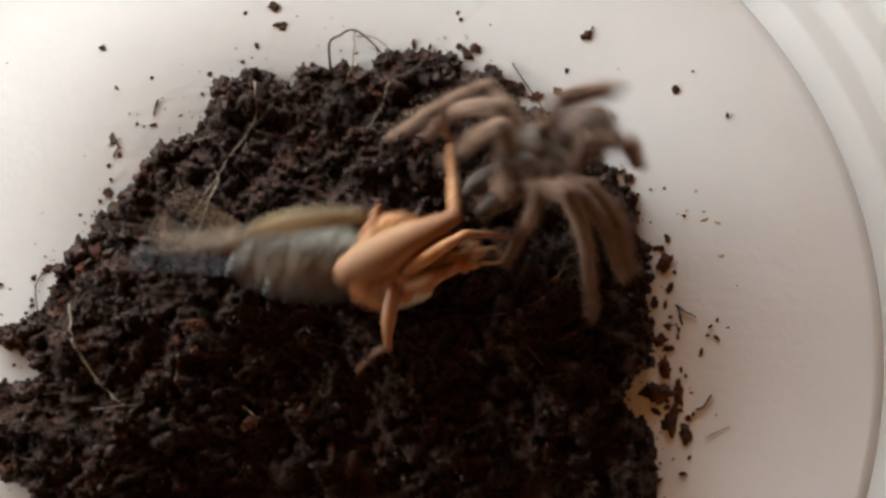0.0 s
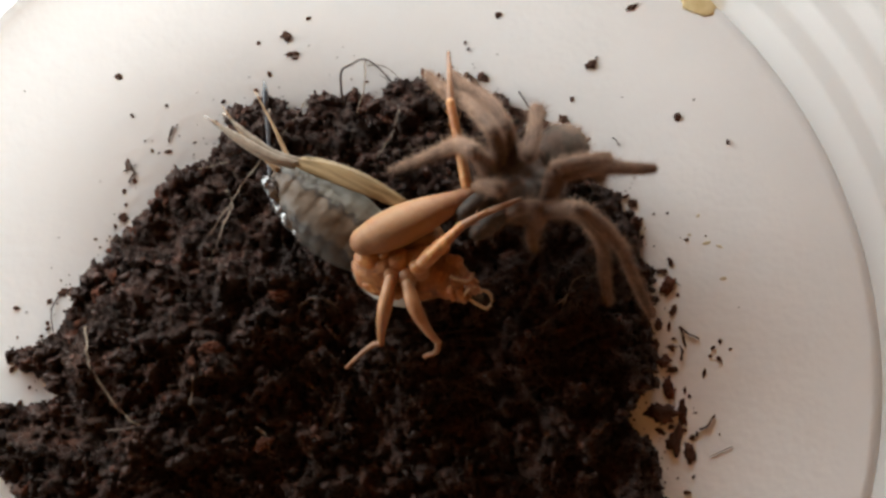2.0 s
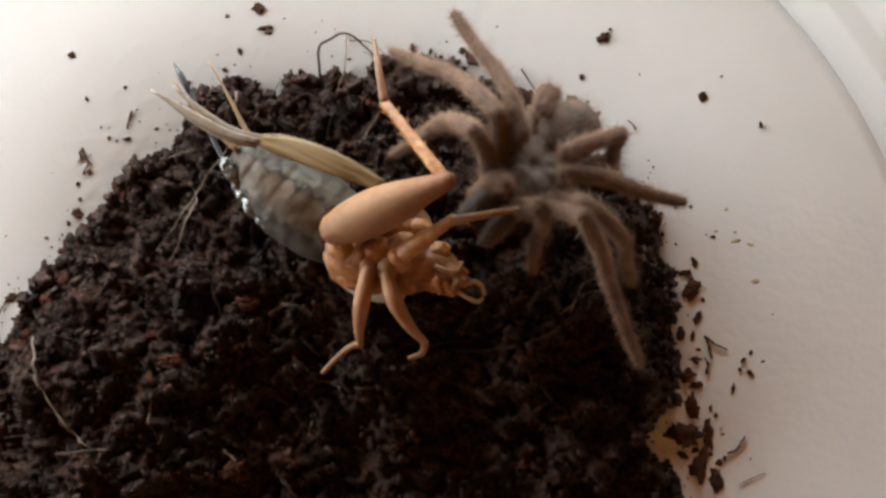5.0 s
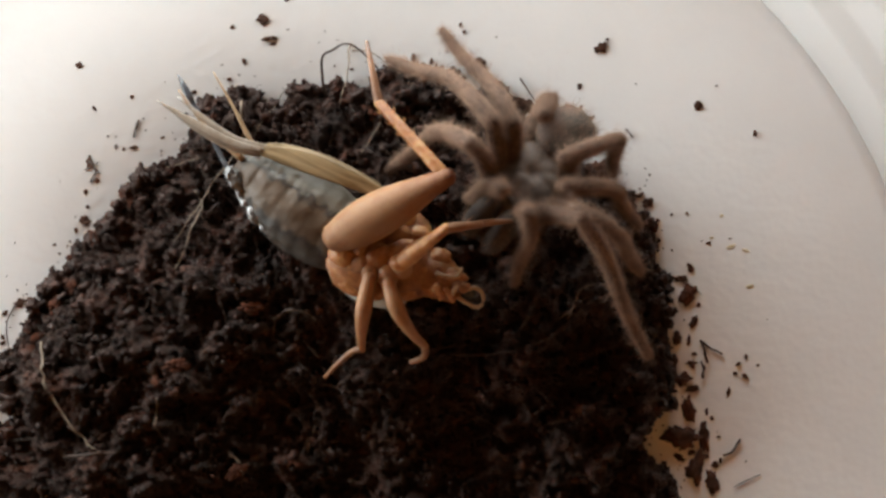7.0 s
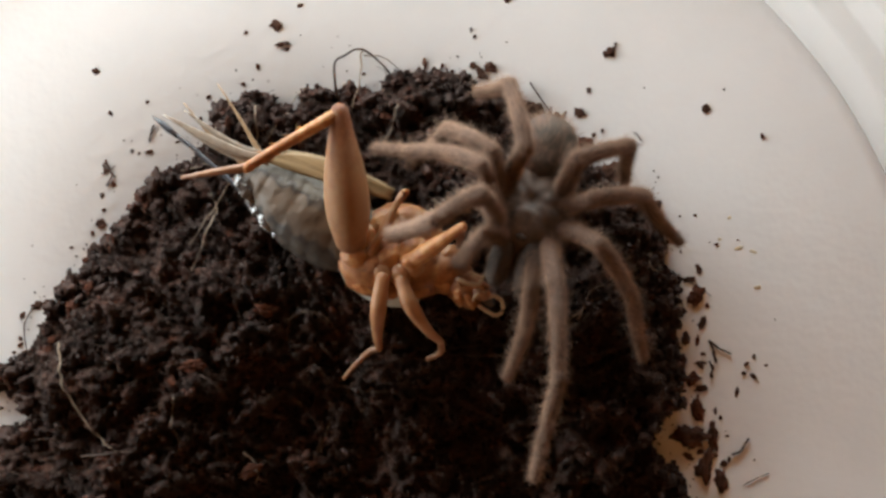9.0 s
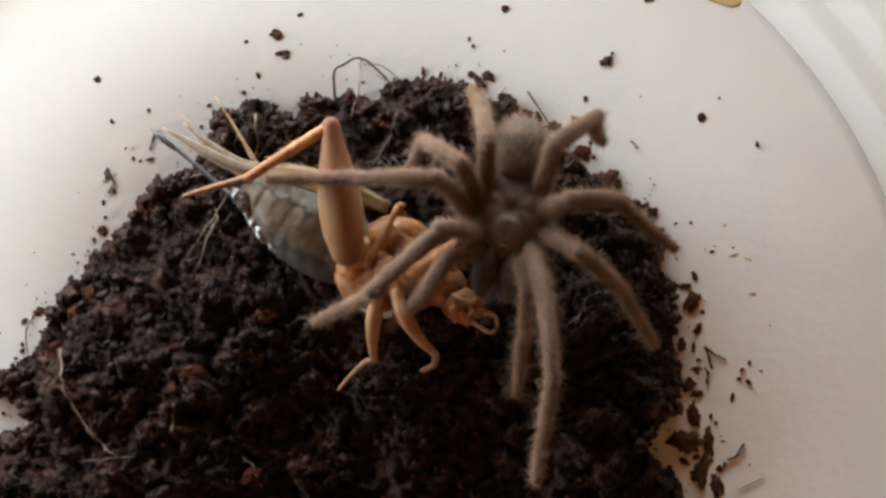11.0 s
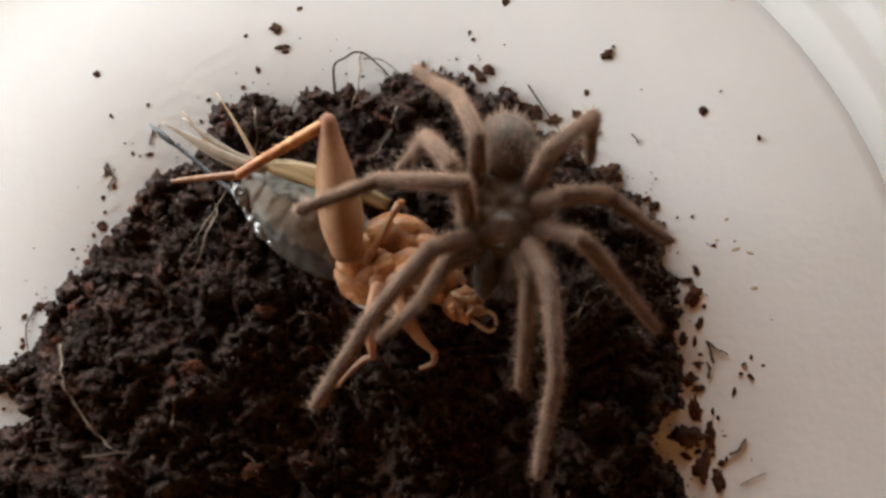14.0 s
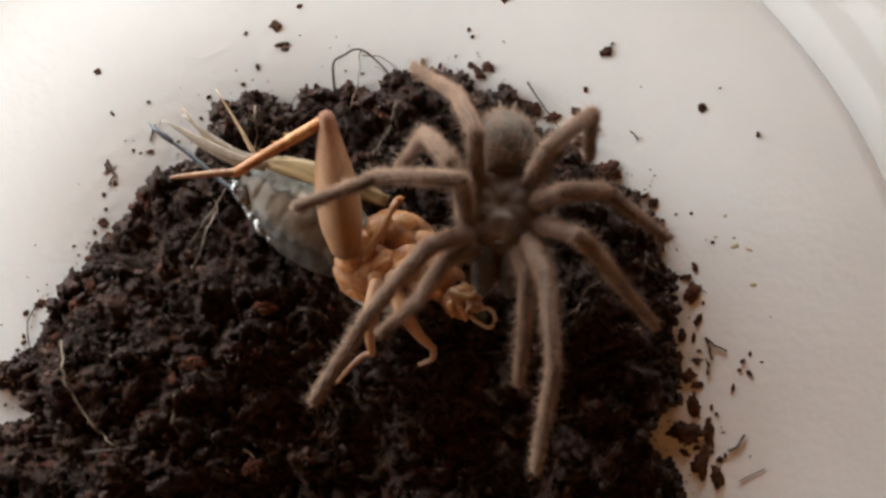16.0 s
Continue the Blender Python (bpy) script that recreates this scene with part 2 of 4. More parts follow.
def lump(x, y):
    """Clods and crumbs of the soil's surface at a place."""
    p = Vector((x, y, 0.0))
    big = noise.noise(p * 0.15)
    q = p + 1.1 * Vector((noise.noise(p * 0.7), noise.noise(p * 0.7 + Vector((7, 0, 0))), 0))
    f0 = noise.voronoi(q * 0.22 + Vector((5, 2, 0.4 * big)))[0]
    gap = min(1.0, (f0[1] - f0[0]) * 2.6)
    f3 = noise.voronoi(q * 0.46 + Vector((8, 3, 0.5 * big)))[0]
    clump = min(1.0, (f3[1] - f3[0]) * 2.2)
    f1 = noise.voronoi(q * 0.62 + Vector((0, 0, 0.4 * big)))[0][0]
    f2 = noise.voronoi(p * 1.35 + Vector((3, 1, 0.3)) + 0.3 * q)[0][0]
    rough = noise.turbulence(q * 0.5, 4, False, noise_basis="PERLIN_ORIGINAL", amplitude_scale=0.6, frequency_scale=2.1)
    fine = noise.fractal(p * 2.6 + Vector((9, 4, 0)), 0.6, 2.1, 4)
    soft = noise.noise(p * 0.33 + Vector((1, 8, 2)))
    ridges = noise.ridged_multi_fractal(q * 0.42 + Vector((4, 4, 0)), 0.9, 2.2, 5, 0.9, 1.8)
    return 1.5 * big + 0.8 * soft + 0.9 * (gap - 0.6) + 0.75 * (clump - 0.6) + 1.0 * rough + 0.35 * (0.55 - f1 * f1 * 1.6) + 0.22 * (0.5 - f2 * f2 * 1.5) + 0.6 * fine - 0.55 * (ridges - 1.0)


def heap_height(x, y, d):
    """The heap's height without its clods: a steep rim, a slow rise towards -y, then a fall away from the window, added
    to shade the lower part.
    """
    rise = np.clip(d / 2.2, 0, 1) ** 0.6 * 1.9
    back = np.clip((21.0 - y) / 30.0, 0, 1)
    fall = np.clip((8.5 - y) / 12.0, 0, 1.7)
    return rise + np.clip(d / 12.0, 0, 1) * (1.6 + 3.8 * back - 4.2 * fall * np.clip((x + 26.0) / 18.0, 0.4, 1))


def clod(a, b, h, seed, level):
    """A ragged crumb of soil: an uneven lump with spurs and notches."""
    verts, faces = ball(1, 1, 1, 0.0, level)
    out = []
    for x, y, z in verts:
        p = Vector((x, y, z))
        k = 1 + 0.75 * noise.noise(p * 1.4 + Vector((seed * 7.3, 2, seed))) + 0.6 * noise.noise(p * 3.1 + Vector((seed, seed * 3.3, 8))) + 0.3 * noise.noise(p * 7.0 + Vector((3, seed, 5)))
        out.append((x * a * k, y * b * k, z * h * k))
    return out, faces


def soil_heap():
    step = 0.21
    xs, ys = np.arange(-34, 29, step), np.arange(-33, 28, step)
    gx, gy = np.meshgrid(xs, ys, indexing="ij")
    jag = np.array([[noise.noise(Vector((x * 0.55, y * 0.55, 5.0))) * 0.9 + noise.noise(Vector((x * 1.7, y * 1.7, 2.0))) * 0.45 for y in ys] for x in xs])
    d = rim_distance(gx, gy) + jag
    h = heap_height(gx, gy, d)
    index, verts, faces = {}, [], []
    for i in range(len(xs)):
        for j in range(len(ys)):
            if d[i, j] > -0.25:
                k = min(max(d[i, j] / 1.6, 0.0), 1.0)
                z = 0.02 if d[i, j] < 0 else max(h[i, j] + (0.35 + 0.65 * k) * lump(xs[i], ys[j]) * min(1.0, 0.45 + d[i, j]), 0.15)
                index[i, j] = len(verts)
                verts.append((xs[i], ys[j], z))
    for (i, j), a in index.items():
        q = [index.get(c) for c in ((i + 1, j), (i + 1, j + 1), (i, j + 1))]
        if None not in q:
            faces.append((a, *q))
    heap = part("soil_heap", (verts, faces), SOIL)
    tagged(heap, "heap of damp dark brown crumbly potting soil", "soil", kind="stuff")
    # loose crumbs on it
    rng = random.Random(3)
    shapes = [clod(1, 1, 1, s + 0.61, 2) for s in range(14)]
    geo_v, geo_f, count = [], [], 0
    grit = [clod(1, 1, 1, s + 0.23, 1) for s in range(14)]
    while count < 10000:
        x, y = rng.uniform(-31, 27), rng.uniform(-13, 27)
        i, j = int((x - xs[0]) / step), int((y - ys[0]) / step)
        if (i, j) not in index or d[i, j] < -0.1:
            continue
        z = verts[index[i, j]][2]
        r = 0.10 + 0.42 * rng.random() ** 4 if count < 1800 else 0.06 + 0.15 * rng.random() ** 2
        if d[i, j] < 1.5:
            r = min(r, 0.6)
        m = pose(x, y, z + r * 0.35, rng.uniform(0, 360), rng.uniform(0, 360), rng.uniform(0, 360)) @ Matrix.Diagonal((r * rng.uniform(0.7, 1.3), r * rng.uniform(0.6, 1.1), r * rng.uniform(0.5, 0.9), 1))
        v, f = shapes[count % 14] if count < 1800 else grit[count % 14]
        k = len(geo_v)
        geo_v.extend(m @ Vector(c) for c in v)
        geo_f.extend(tuple(a + k for a in q) for q in f)
        count += 1
    # clods along the rim, which give the heap its ragged edge
    lumps, count = [clod(1, 1, 1, s + 0.47, 3) for s in range(12)], 0
    while count < 300:
        x, y = rng.uniform(-31, 27), rng.uniform(-10, 27)
        i, j = int((x - xs[0]) / step), int((y - ys[0]) / step)
        if (i, j) not in index or not 0.1 < d[i, j] < 1.3:
            continue
        r = 0.25 + 0.25 * rng.random() if x > 17 else 0.3 + 0.65 * rng.random() ** 2
        m = pose(x, y, verts[index[i, j]][2] + r * 0.2, rng.uniform(0, 360), rng.uniform(0, 360), rng.uniform(0, 360)) @ Matrix.Diagonal((r, r * rng.uniform(0.7, 1), r * rng.uniform(0.6, 0.9), 1))
        v, f = lumps[count % 12]
        k = len(geo_v)
        geo_v.extend(m @ Vector(c) for c in v)
        geo_f.extend(tuple(a + k for a in q) for q in f)
        count += 1
    tagged(part("loose_crumbs", (geo_v, geo_f), CRUMB), "loose dark soil crumbs covering the heap", "soil", kind="stuff")
    # fine peat fibres strewn over it
    fib_v, fib_f, count = [], [], 0
    while count < 620:
        x, y = rng.uniform(-31, 27), rng.uniform(-12, 26)
        i, j = int((x - xs[0]) / step), int((y - ys[0]) / step)
        if (i, j) not in index or d[i, j] < 0.1:
            continue
        z = verts[index[i, j]][2]
        a, ln, bend = rng.uniform(0, 6.28), rng.uniform(0.6, 2.4), rng.uniform(-0.5, 0.5)
        dx, dy, r = math.cos(a), math.sin(a), rng.uniform(0.02, 0.045)
        g = tube([(x + dx * ln * u - dy * bend * u * u, y + dy * ln * u + dx * bend * u * u, z + 0.1 + rng.uniform(0, 0.35) * u, r * (1.1 - 0.5 * u)) for u in (0, 0.35, 0.7, 1)], 4)
        k = len(fib_v)
        fib_v.extend(g[0])
        fib_f.extend(tuple(c + k for c in q) for q in g[1])
        count += 1
    tagged(part("peat_fibres", (fib_v, fib_f), DARK_ROOT), "short brown peat fibres over the damp soil", "peat fibre", kind="stuff")
    return lambda x, y: verts[index[int((x - xs[0]) / step), int((y - ys[0]) / step)]][2] if (int((x - xs[0]) / step), int((y - ys[0]) / step)) in index else 0.0


ground_at = soil_heap()


# ---- the animals' materials ----
def flesh(name, scale, stops, roughness, sss=0.0, strength=0.4, relief=0.12):
    def build(nt, b):
        _, r = noise_ramp(nt, scale, stops)
        nt.links.new(r.outputs["Color"], b.inputs["Base Color"])
        b.inputs["Roughness"].default_value = roughness
        if sss:
            b.inputs["Subsurface Weight"].default_value = sss
            b.inputs["Subsurface Radius"].default_value = (1.0, 0.5, 0.25)
            b.inputs["Subsurface Scale"].default_value = 0.6 * MM
        n, _ = noise_ramp(nt, 2.5, ((0, (0, 0, 0)), (1, (1, 1, 1))))
        bump(nt, b, n.outputs["Fac"], strength, relief)
    return material(name, build)


CHITIN = flesh("tan_chitin", 1.1, ((0.30, (0.21, 0.072, 0.021)), (0.45, (0.33, 0.130, 0.040)), (0.57, (0.41, 0.180, 0.060)), (0.70, (0.50, 0.280, 0.122))), 0.44, 0.3, 0.5, 0.14)
FEMUR = flesh("pale_tan_chitin", 0.4, ((0.3, (0.23, 0.095, 0.040)), (0.5, (0.31, 0.143, 0.063)), (0.7, (0.39, 0.212, 0.108))), 0.42, 0.3, 0.3)
JOINT = flesh("brown_chitin", 0.6, ((0.3, (0.15, 0.062, 0.028)), (0.7, (0.28, 0.132, 0.062))), 0.4)
THORAX = flesh("orange_brown_chitin", 0.9, ((0.34, (0.15, 0.050, 0.015)), (0.5, (0.27, 0.104, 0.033)), (0.68, (0.40, 0.185, 0.066))), 0.45, 0.25, 0.5, 0.16)
PALE_TAN = flesh("pale_tan", 0.8, ((0.3, (0.27, 0.155, 0.075)), (0.7, (0.42, 0.28, 0.16))), 0.4)
PALE = flesh("pale_membrane", 0.5, ((0.3, (0.42, 0.42, 0.38)), (0.7, (0.62, 0.60, 0.54))), 0.25)
DARK = flesh("dark_chitin", 0.8, ((0.3, (0.03, 0.03, 0.035)), (0.7, (0.09, 0.09, 0.10))), 0.25)
WET = grained("wet_membrane", 0.8, ((0.3, (0.035, 0.030, 0.027)), (0.7, (0.10, 0.088, 0.080))), 0.07, 1.6, 0.5, 0.3, **{"Specular IOR Level": 1.0, "Coat Weight": 1.0, "Coat Roughness": 0.03})
FUZZ = flesh("grey_brown_fuzz", 0.5, ((0.3, (0.062, 0.033, 0.021)), (0.6, (0.120, 0.066, 0.042)), (0.8, (0.180, 0.102, 0.066))), 0.75)
CARAPACE = flesh("grey_carapace", 0.7, ((0.3, (0.070, 0.048, 0.036)), (0.6, (0.135, 0.095, 0.072)), (0.8, (0.22, 0.158, 0.122))), 0.65)
BELLY = flesh("pinkish_grey_fuzz", 0.3, ((0.34, (0.036, 0.031, 0.022)), (0.52, (0.082, 0.060, 0.044)), (0.70, (0.170, 0.096, 0.072))), 0.8)
HAIR = flesh("pale_hair", 0.6, ((0.3, (0.155, 0.080, 0.047)), (0.7, (0.32, 0.186, 0.116))), 0.6)
JAW = flesh("dark_grey_fuzz", 0.6, ((0.3, (0.026, 0.017, 0.012)), (0.7, (0.062, 0.040, 0.029))), 0.8)


def hind_femur_look(nt, b):
    """Pale tan with faint chevrons, reddening towards the knee end."""
    tc = nt.nodes.new("ShaderNodeTexCoord")
    sep = nt.nodes.new("ShaderNodeSeparateXYZ")
    nt.links.new(tc.outputs["Object"], sep.inputs[0])
    n, _ = noise_ramp(nt, 0.8, ((0, (0, 0, 0)), (1, (1, 1, 1))), detail=9, rough=0.72)
    along = nt.nodes.new("ShaderNodeMath")
    along.operation = "MULTIPLY_ADD"
    nt.links.new(sep.outputs["X"], along.inputs[0])
    along.inputs[1].default_value = 0.085 / MM
    nt.links.new(n.outputs["Fac"], along.inputs[2])
    half = node(nt, "ShaderNodeMath")
    half.operation = "MULTIPLY"
    nt.links.new(along.outputs[0], half.inputs[0])
    half.inputs[1].default_value = 0.7
    r = nt.nodes.new("ShaderNodeValToRGB")
    e = r.color_ramp.elements
    e[0].position, e[0].color = 0.25, (0.20, 0.088, 0.041, 1)
    e[1].position, e[1].color = 1.0, (0.11, 0.038, 0.019, 1)
    for p, c in ((0.40, (0.27, 0.137, 0.067)), (0.62, (0.30, 0.156, 0.077)), (0.80, (0.24, 0.105, 0.050)), (0.92, (0.16, 0.058, 0.030))):
        e.new(p).color = (*c, 1)
    nt.links.new(half.outputs[0], r.inputs["Fac"])
    nt.links.new(r.outputs["Color"], b.inputs["Base Color"])
    b.inputs["Roughness"].default_value = 0.58
    b.inputs["Specular IOR Level"].default_value = 0.3
    b.inputs["Subsurface Weight"].default_value = 0.3
    b.inputs["Subsurface Radius"].default_value = (1.0, 0.5, 0.25)
    b.inputs["Subsurface Scale"].default_value = 0.7 * MM
    bump(nt, b, n.outputs["Fac"], 0.35, 0.15)


HIND = material("hind_femur", hind_femur_look)


def abdomen_look(nt, b):
    """Grey back plates, a scalloped dark seam, a brown middle, a row of dark spots and a thin clear belly skin, across y."""
    tc = nt.nodes.new("ShaderNodeTexCoord")
    sep = nt.nodes.new("ShaderNodeSeparateXYZ")
    nt.links.new(tc.outputs["Object"], sep.inputs[0])
    n, _ = noise_ramp(nt, 0.8, ((0, (0, 0, 0)), (1, (1, 1, 1))), detail=6, rough=0.6)

    def maths(kind, a, x, c=0.0):
        m = nt.nodes.new("ShaderNodeMath")
        m.operation = kind
        for k, v in enumerate((a, x, c)):
            if isinstance(v, float):
                m.inputs[k].default_value = v
            else:
                nt.links.new(v, m.inputs[k])
        return m.outputs[0]

    ring = maths("FRACT", maths("MULTIPLY_ADD", sep.outputs["X"], 0.8 / MM, 10.0), 0.0)
    arch = maths("ABSOLUTE", maths("SUBTRACT", ring, 0.5), 0.0)
    across = maths("MULTIPLY_ADD", sep.outputs["Y"], 0.147 / MM, 0.375)
    across = maths("MULTIPLY_ADD", n.outputs["Fac"], 0.30, across)
    across = maths("MULTIPLY_ADD", arch, 0.10, across)
    across = maths("SUBTRACT", across, 0.17)
    r = nt.nodes.new("ShaderNodeValToRGB")
    e = r.color_ramp.elements
    e[0].position, e[0].color = 0.0, (0.075, 0.066, 0.058, 1)
    e[1].position, e[1].color = 1.0, (0.110, 0.094, 0.072, 1)
    for p, c in ((0.10, (0.07, 0.060, 0.050)), (0.17, (0.055, 0.045, 0.038)), (0.23, (0.036, 0.030, 0.026)), (0.29, (0.095, 0.070, 0.052)), (0.42, (0.092, 0.060, 0.039)),
                 (0.58, (0.096, 0.065, 0.044)), (0.64, (0.036, 0.027, 0.021)), (0.69, (0.112, 0.095, 0.074)), (0.82, (0.140, 0.121, 0.095))):
        e.new(p).color = (*c, 1)
    nt.links.new(across, r.inputs["Fac"])
    hoop = nt.nodes.new("ShaderNodeValToRGB")
    h = hoop.color_ramp.elements
    h[0].position, h[0].color = 0.0, (1, 1, 1, 1)
    h[1].position, h[1].color = 0.5, (0.55, 0.53, 0.50, 1)
    h.new(0.36).color = (0.96, 0.96, 0.95, 1)
    nt.links.new(arch, hoop.inputs["Fac"])
    both = nt.nodes.new("ShaderNodeMixRGB")
    both.blend_type = "MULTIPLY"
    both.inputs[0].default_value = 0.22
    nt.links.new(r.outputs["Color"], both.inputs[1])
    nt.links.new(hoop.outputs["Color"], both.inputs[2])
    nt.links.new(both.outputs[0], b.inputs["Base Color"])
    b.inputs["Roughness"].default_value = 0.42
    b.inputs["Specular IOR Level"].default_value = 0.18
    b.inputs["Coat Weight"].default_value = 0.08
    b.inputs["Coat Roughness"].default_value = 0.12
    bump(nt, b, n.outputs["Fac"], 0.5, 0.3)


ABDOMEN = material("banded_abdomen", abdomen_look)


def wing_look(nt, b):
    tc = nt.nodes.new("ShaderNodeTexCoord")
    mp = node(nt, "ShaderNodeMapping", Rotation=(0, 0, radians(-21)), Scale=(5.0, 0.3, 0.3))
    mp.vector_type = "TEXTURE"
    nt.links.new(tc.outputs["Object"], mp.inputs["Vector"])
    n = node(nt, "ShaderNodeTexNoise", Scale=1.0 / MM, Detail=4.0)
    nt.links.new(mp.outputs[0], n.inputs["Vector"])
    r = nt.nodes.new("ShaderNodeValToRGB")
    e = r.color_ramp.elements
    e[0].position, e[0].color = 0.36, (0.15, 0.092, 0.040, 1)
    e[1].position, e[1].color = 0.62, (0.29, 0.20, 0.105, 1)
    nt.links.new(n.outputs["Fac"], r.inputs["Fac"])
    nt.links.new(r.outputs["Color"], b.inputs["Base Color"])
    b.inputs["Roughness"].default_value = 0.35
    bump(nt, b, n.outputs["Fac"], 0.5, 0.1)


WING = material("veined_wing", wing_look)
WING_TIP = flesh("papery_wing_tip", 0.7, ((0.3, (0.20, 0.15, 0.11)), (0.7, (0.38, 0.31, 0.245))), 0.4)


# ---- limbs ----
def bristles(geo, count, length, seed, spread=0.5, lean=(0.6, 0, 0)):
    """Fine tapered hairs standing off a mesh's faces, three-sided."""
    rng = random.Random(seed)
    verts, faces = geo
    out_v, out_f = [], []
    rings = [f for f in faces if len(f) <= 4]
    size, sizes = 0.0, []
    for f in rings:
        a, b, c = (Vector(verts[i]) for i in f[:3])
        size += (b - a).cross(c - a).length * (1.0 if len(f) == 4 else 0.5)
        sizes.append(size)
    for _ in range(count):
        f = rng.choices(rings, cum_weights=sizes)[0]
        p = [Vector(verts[i]) for i in f]
        u, w = rng.random(), rng.random()
        if len(p) == 3:
            u, w = (u, w) if u + w < 1 else (1 - u, 1 - w)
            c = p[0] + (p[1] - p[0]) * u + (p[2] - p[0]) * w
        else:
            c = (p[0] * (1 - u) + p[1] * u) * (1 - w) + (p[3] * (1 - u) + p[2] * u) * w
        nrm = (p[1] - p[0]).cross(p[2] - p[0])
        if nrm.length < 1e-9:
            continue
        nrm.normalize()
        d = (nrm + Vector(lean) + Vector((rng.gauss(0, spread), rng.gauss(0, spread), rng.gauss(0, spread)))).normalized()
        ln = length * rng.uniform(0.4, 1.25)
        s = d.orthogonal().normalized() * 0.0125
        q = d.cross(s)
        k = len(out_v)
        out_v += [c + s, c - 0.5 * s + 0.87 * q, c - 0.5 * s - 0.87 * q, c + d * ln]
        out_f += [(k, k + 1, k + 3), (k + 1, k + 2, k + 3), (k + 2, k, k + 3)]
    return out_v, out_f


def shank(length, radii, n=10, flat=1.0, arch=0.0):
    """A limb's piece along +x with rounded ends, arched upwards; radii at even steps along it."""
    pts, m = [], len(radii) - 1
    fine = smooth_path([(i / m * length, r) for i, r in enumerate(radii)], 4)
    r0, r1 = fine[0][1], fine[-1][1]
    for a in (0.15, 0.6, 0.9):
        pts.append((-r0 * math.cos(math.asin(a)), 0, 0, r0 * a))
    pts += [(x, 0, arch * math.sin(math.pi * x / length), r) for x, r in fine]
    for a in (0.9, 0.6, 0.15):
        pts.append((length + r1 * math.cos(math.asin(a)), 0, 0, r1 * a))
    return tube(pts, n, flat)


def furry(name, core, hairs, mat, parent, label="", at=None):
    """A piece with its fur: one mesh, the hairs in a paler material."""
    ob = part(name, join(core, *hairs), mat, parent, label, at)
    ob.data.materials.append(HAIR)
    n, m = len(core[1]), len(ob.data.polygons)
    ob.data.polygons.foreach_set("material_index", [0] * n + [1] * (m - n))
    return ob


def limb(parent, name, hip, pieces, coxa, mat, hair=0):
    """A leg: a short hip piece under its animal, and the pieces that swing under it. pieces: (name, length, radii, material)."""
    leg = part(name, coxa, mat, parent, at=pose(*[c * MM for c in hip]))
    swing = []
    for k, (piece, length, radii, pm) in enumerate(pieces):
        geo = shank(length, radii, 18 if hair else 14, 1.0, (0.5, 0.4, -0.2)[k] if hair else (0.0, 0.2, 0.25)[k])
        if piece == "shin":
            for s in range(int(length * 1.1)):
                u, v = 0.35 + 0.6 * s / (length * 1.1), 1 if s % 2 else -1
                geo = join(geo, tube([(u * length, 0.25 * v, 0.15, 0.07), (u * length + 0.25, 0.45 * v, 0.25, 0.04), (u * length + 0.5, 0.6 * v, 0.3, 0.01)], 6))
        if hair:
            seed = hash_of(name + piece) + k + int(hip[0] * 10 + hip[1] * 37)
            ob = furry(piece, geo, (bristles(geo, hair, 0.42, seed, 0.55, (0.8, 0, 0)), bristles(geo, hair // 7, 1.05, seed + 5, 0.65, (0.5, 0, 0))), pm, leg)
        else:
            ob = part(piece, geo, pm, leg)
        swing.append((ob, length))
    return swing


def hash_of(text):
    return sum(ord(c) * (i + 3) for i, c in enumerate(text)) % 9973


def stride(swing, rows):
    """Key a leg. Each row: seconds, then azimuth and rise in degrees for each piece, in the animal's space."""
    if rows[-1][0] < 16.0:
        rows = rows + [(16.0, *rows[-1][1:])]
    for k, (ob, _) in enumerate(swing):
        keyed = []
        for t, *angles in rows:
            place = Vector((0, 0, 0))
            for j in range(k):
                az, el = radians(angles[2 * j]), radians(angles[2 * j + 1])
                place += swing[j][1] * MM * Vector((math.cos(el) * math.cos(az), math.cos(el) * math.sin(az), math.sin(el)))
            keyed.append((t, pose(*place, 0, -angles[2 * k + 1], angles[2 * k])))
        walk(ob, keyed)


limbs = {}


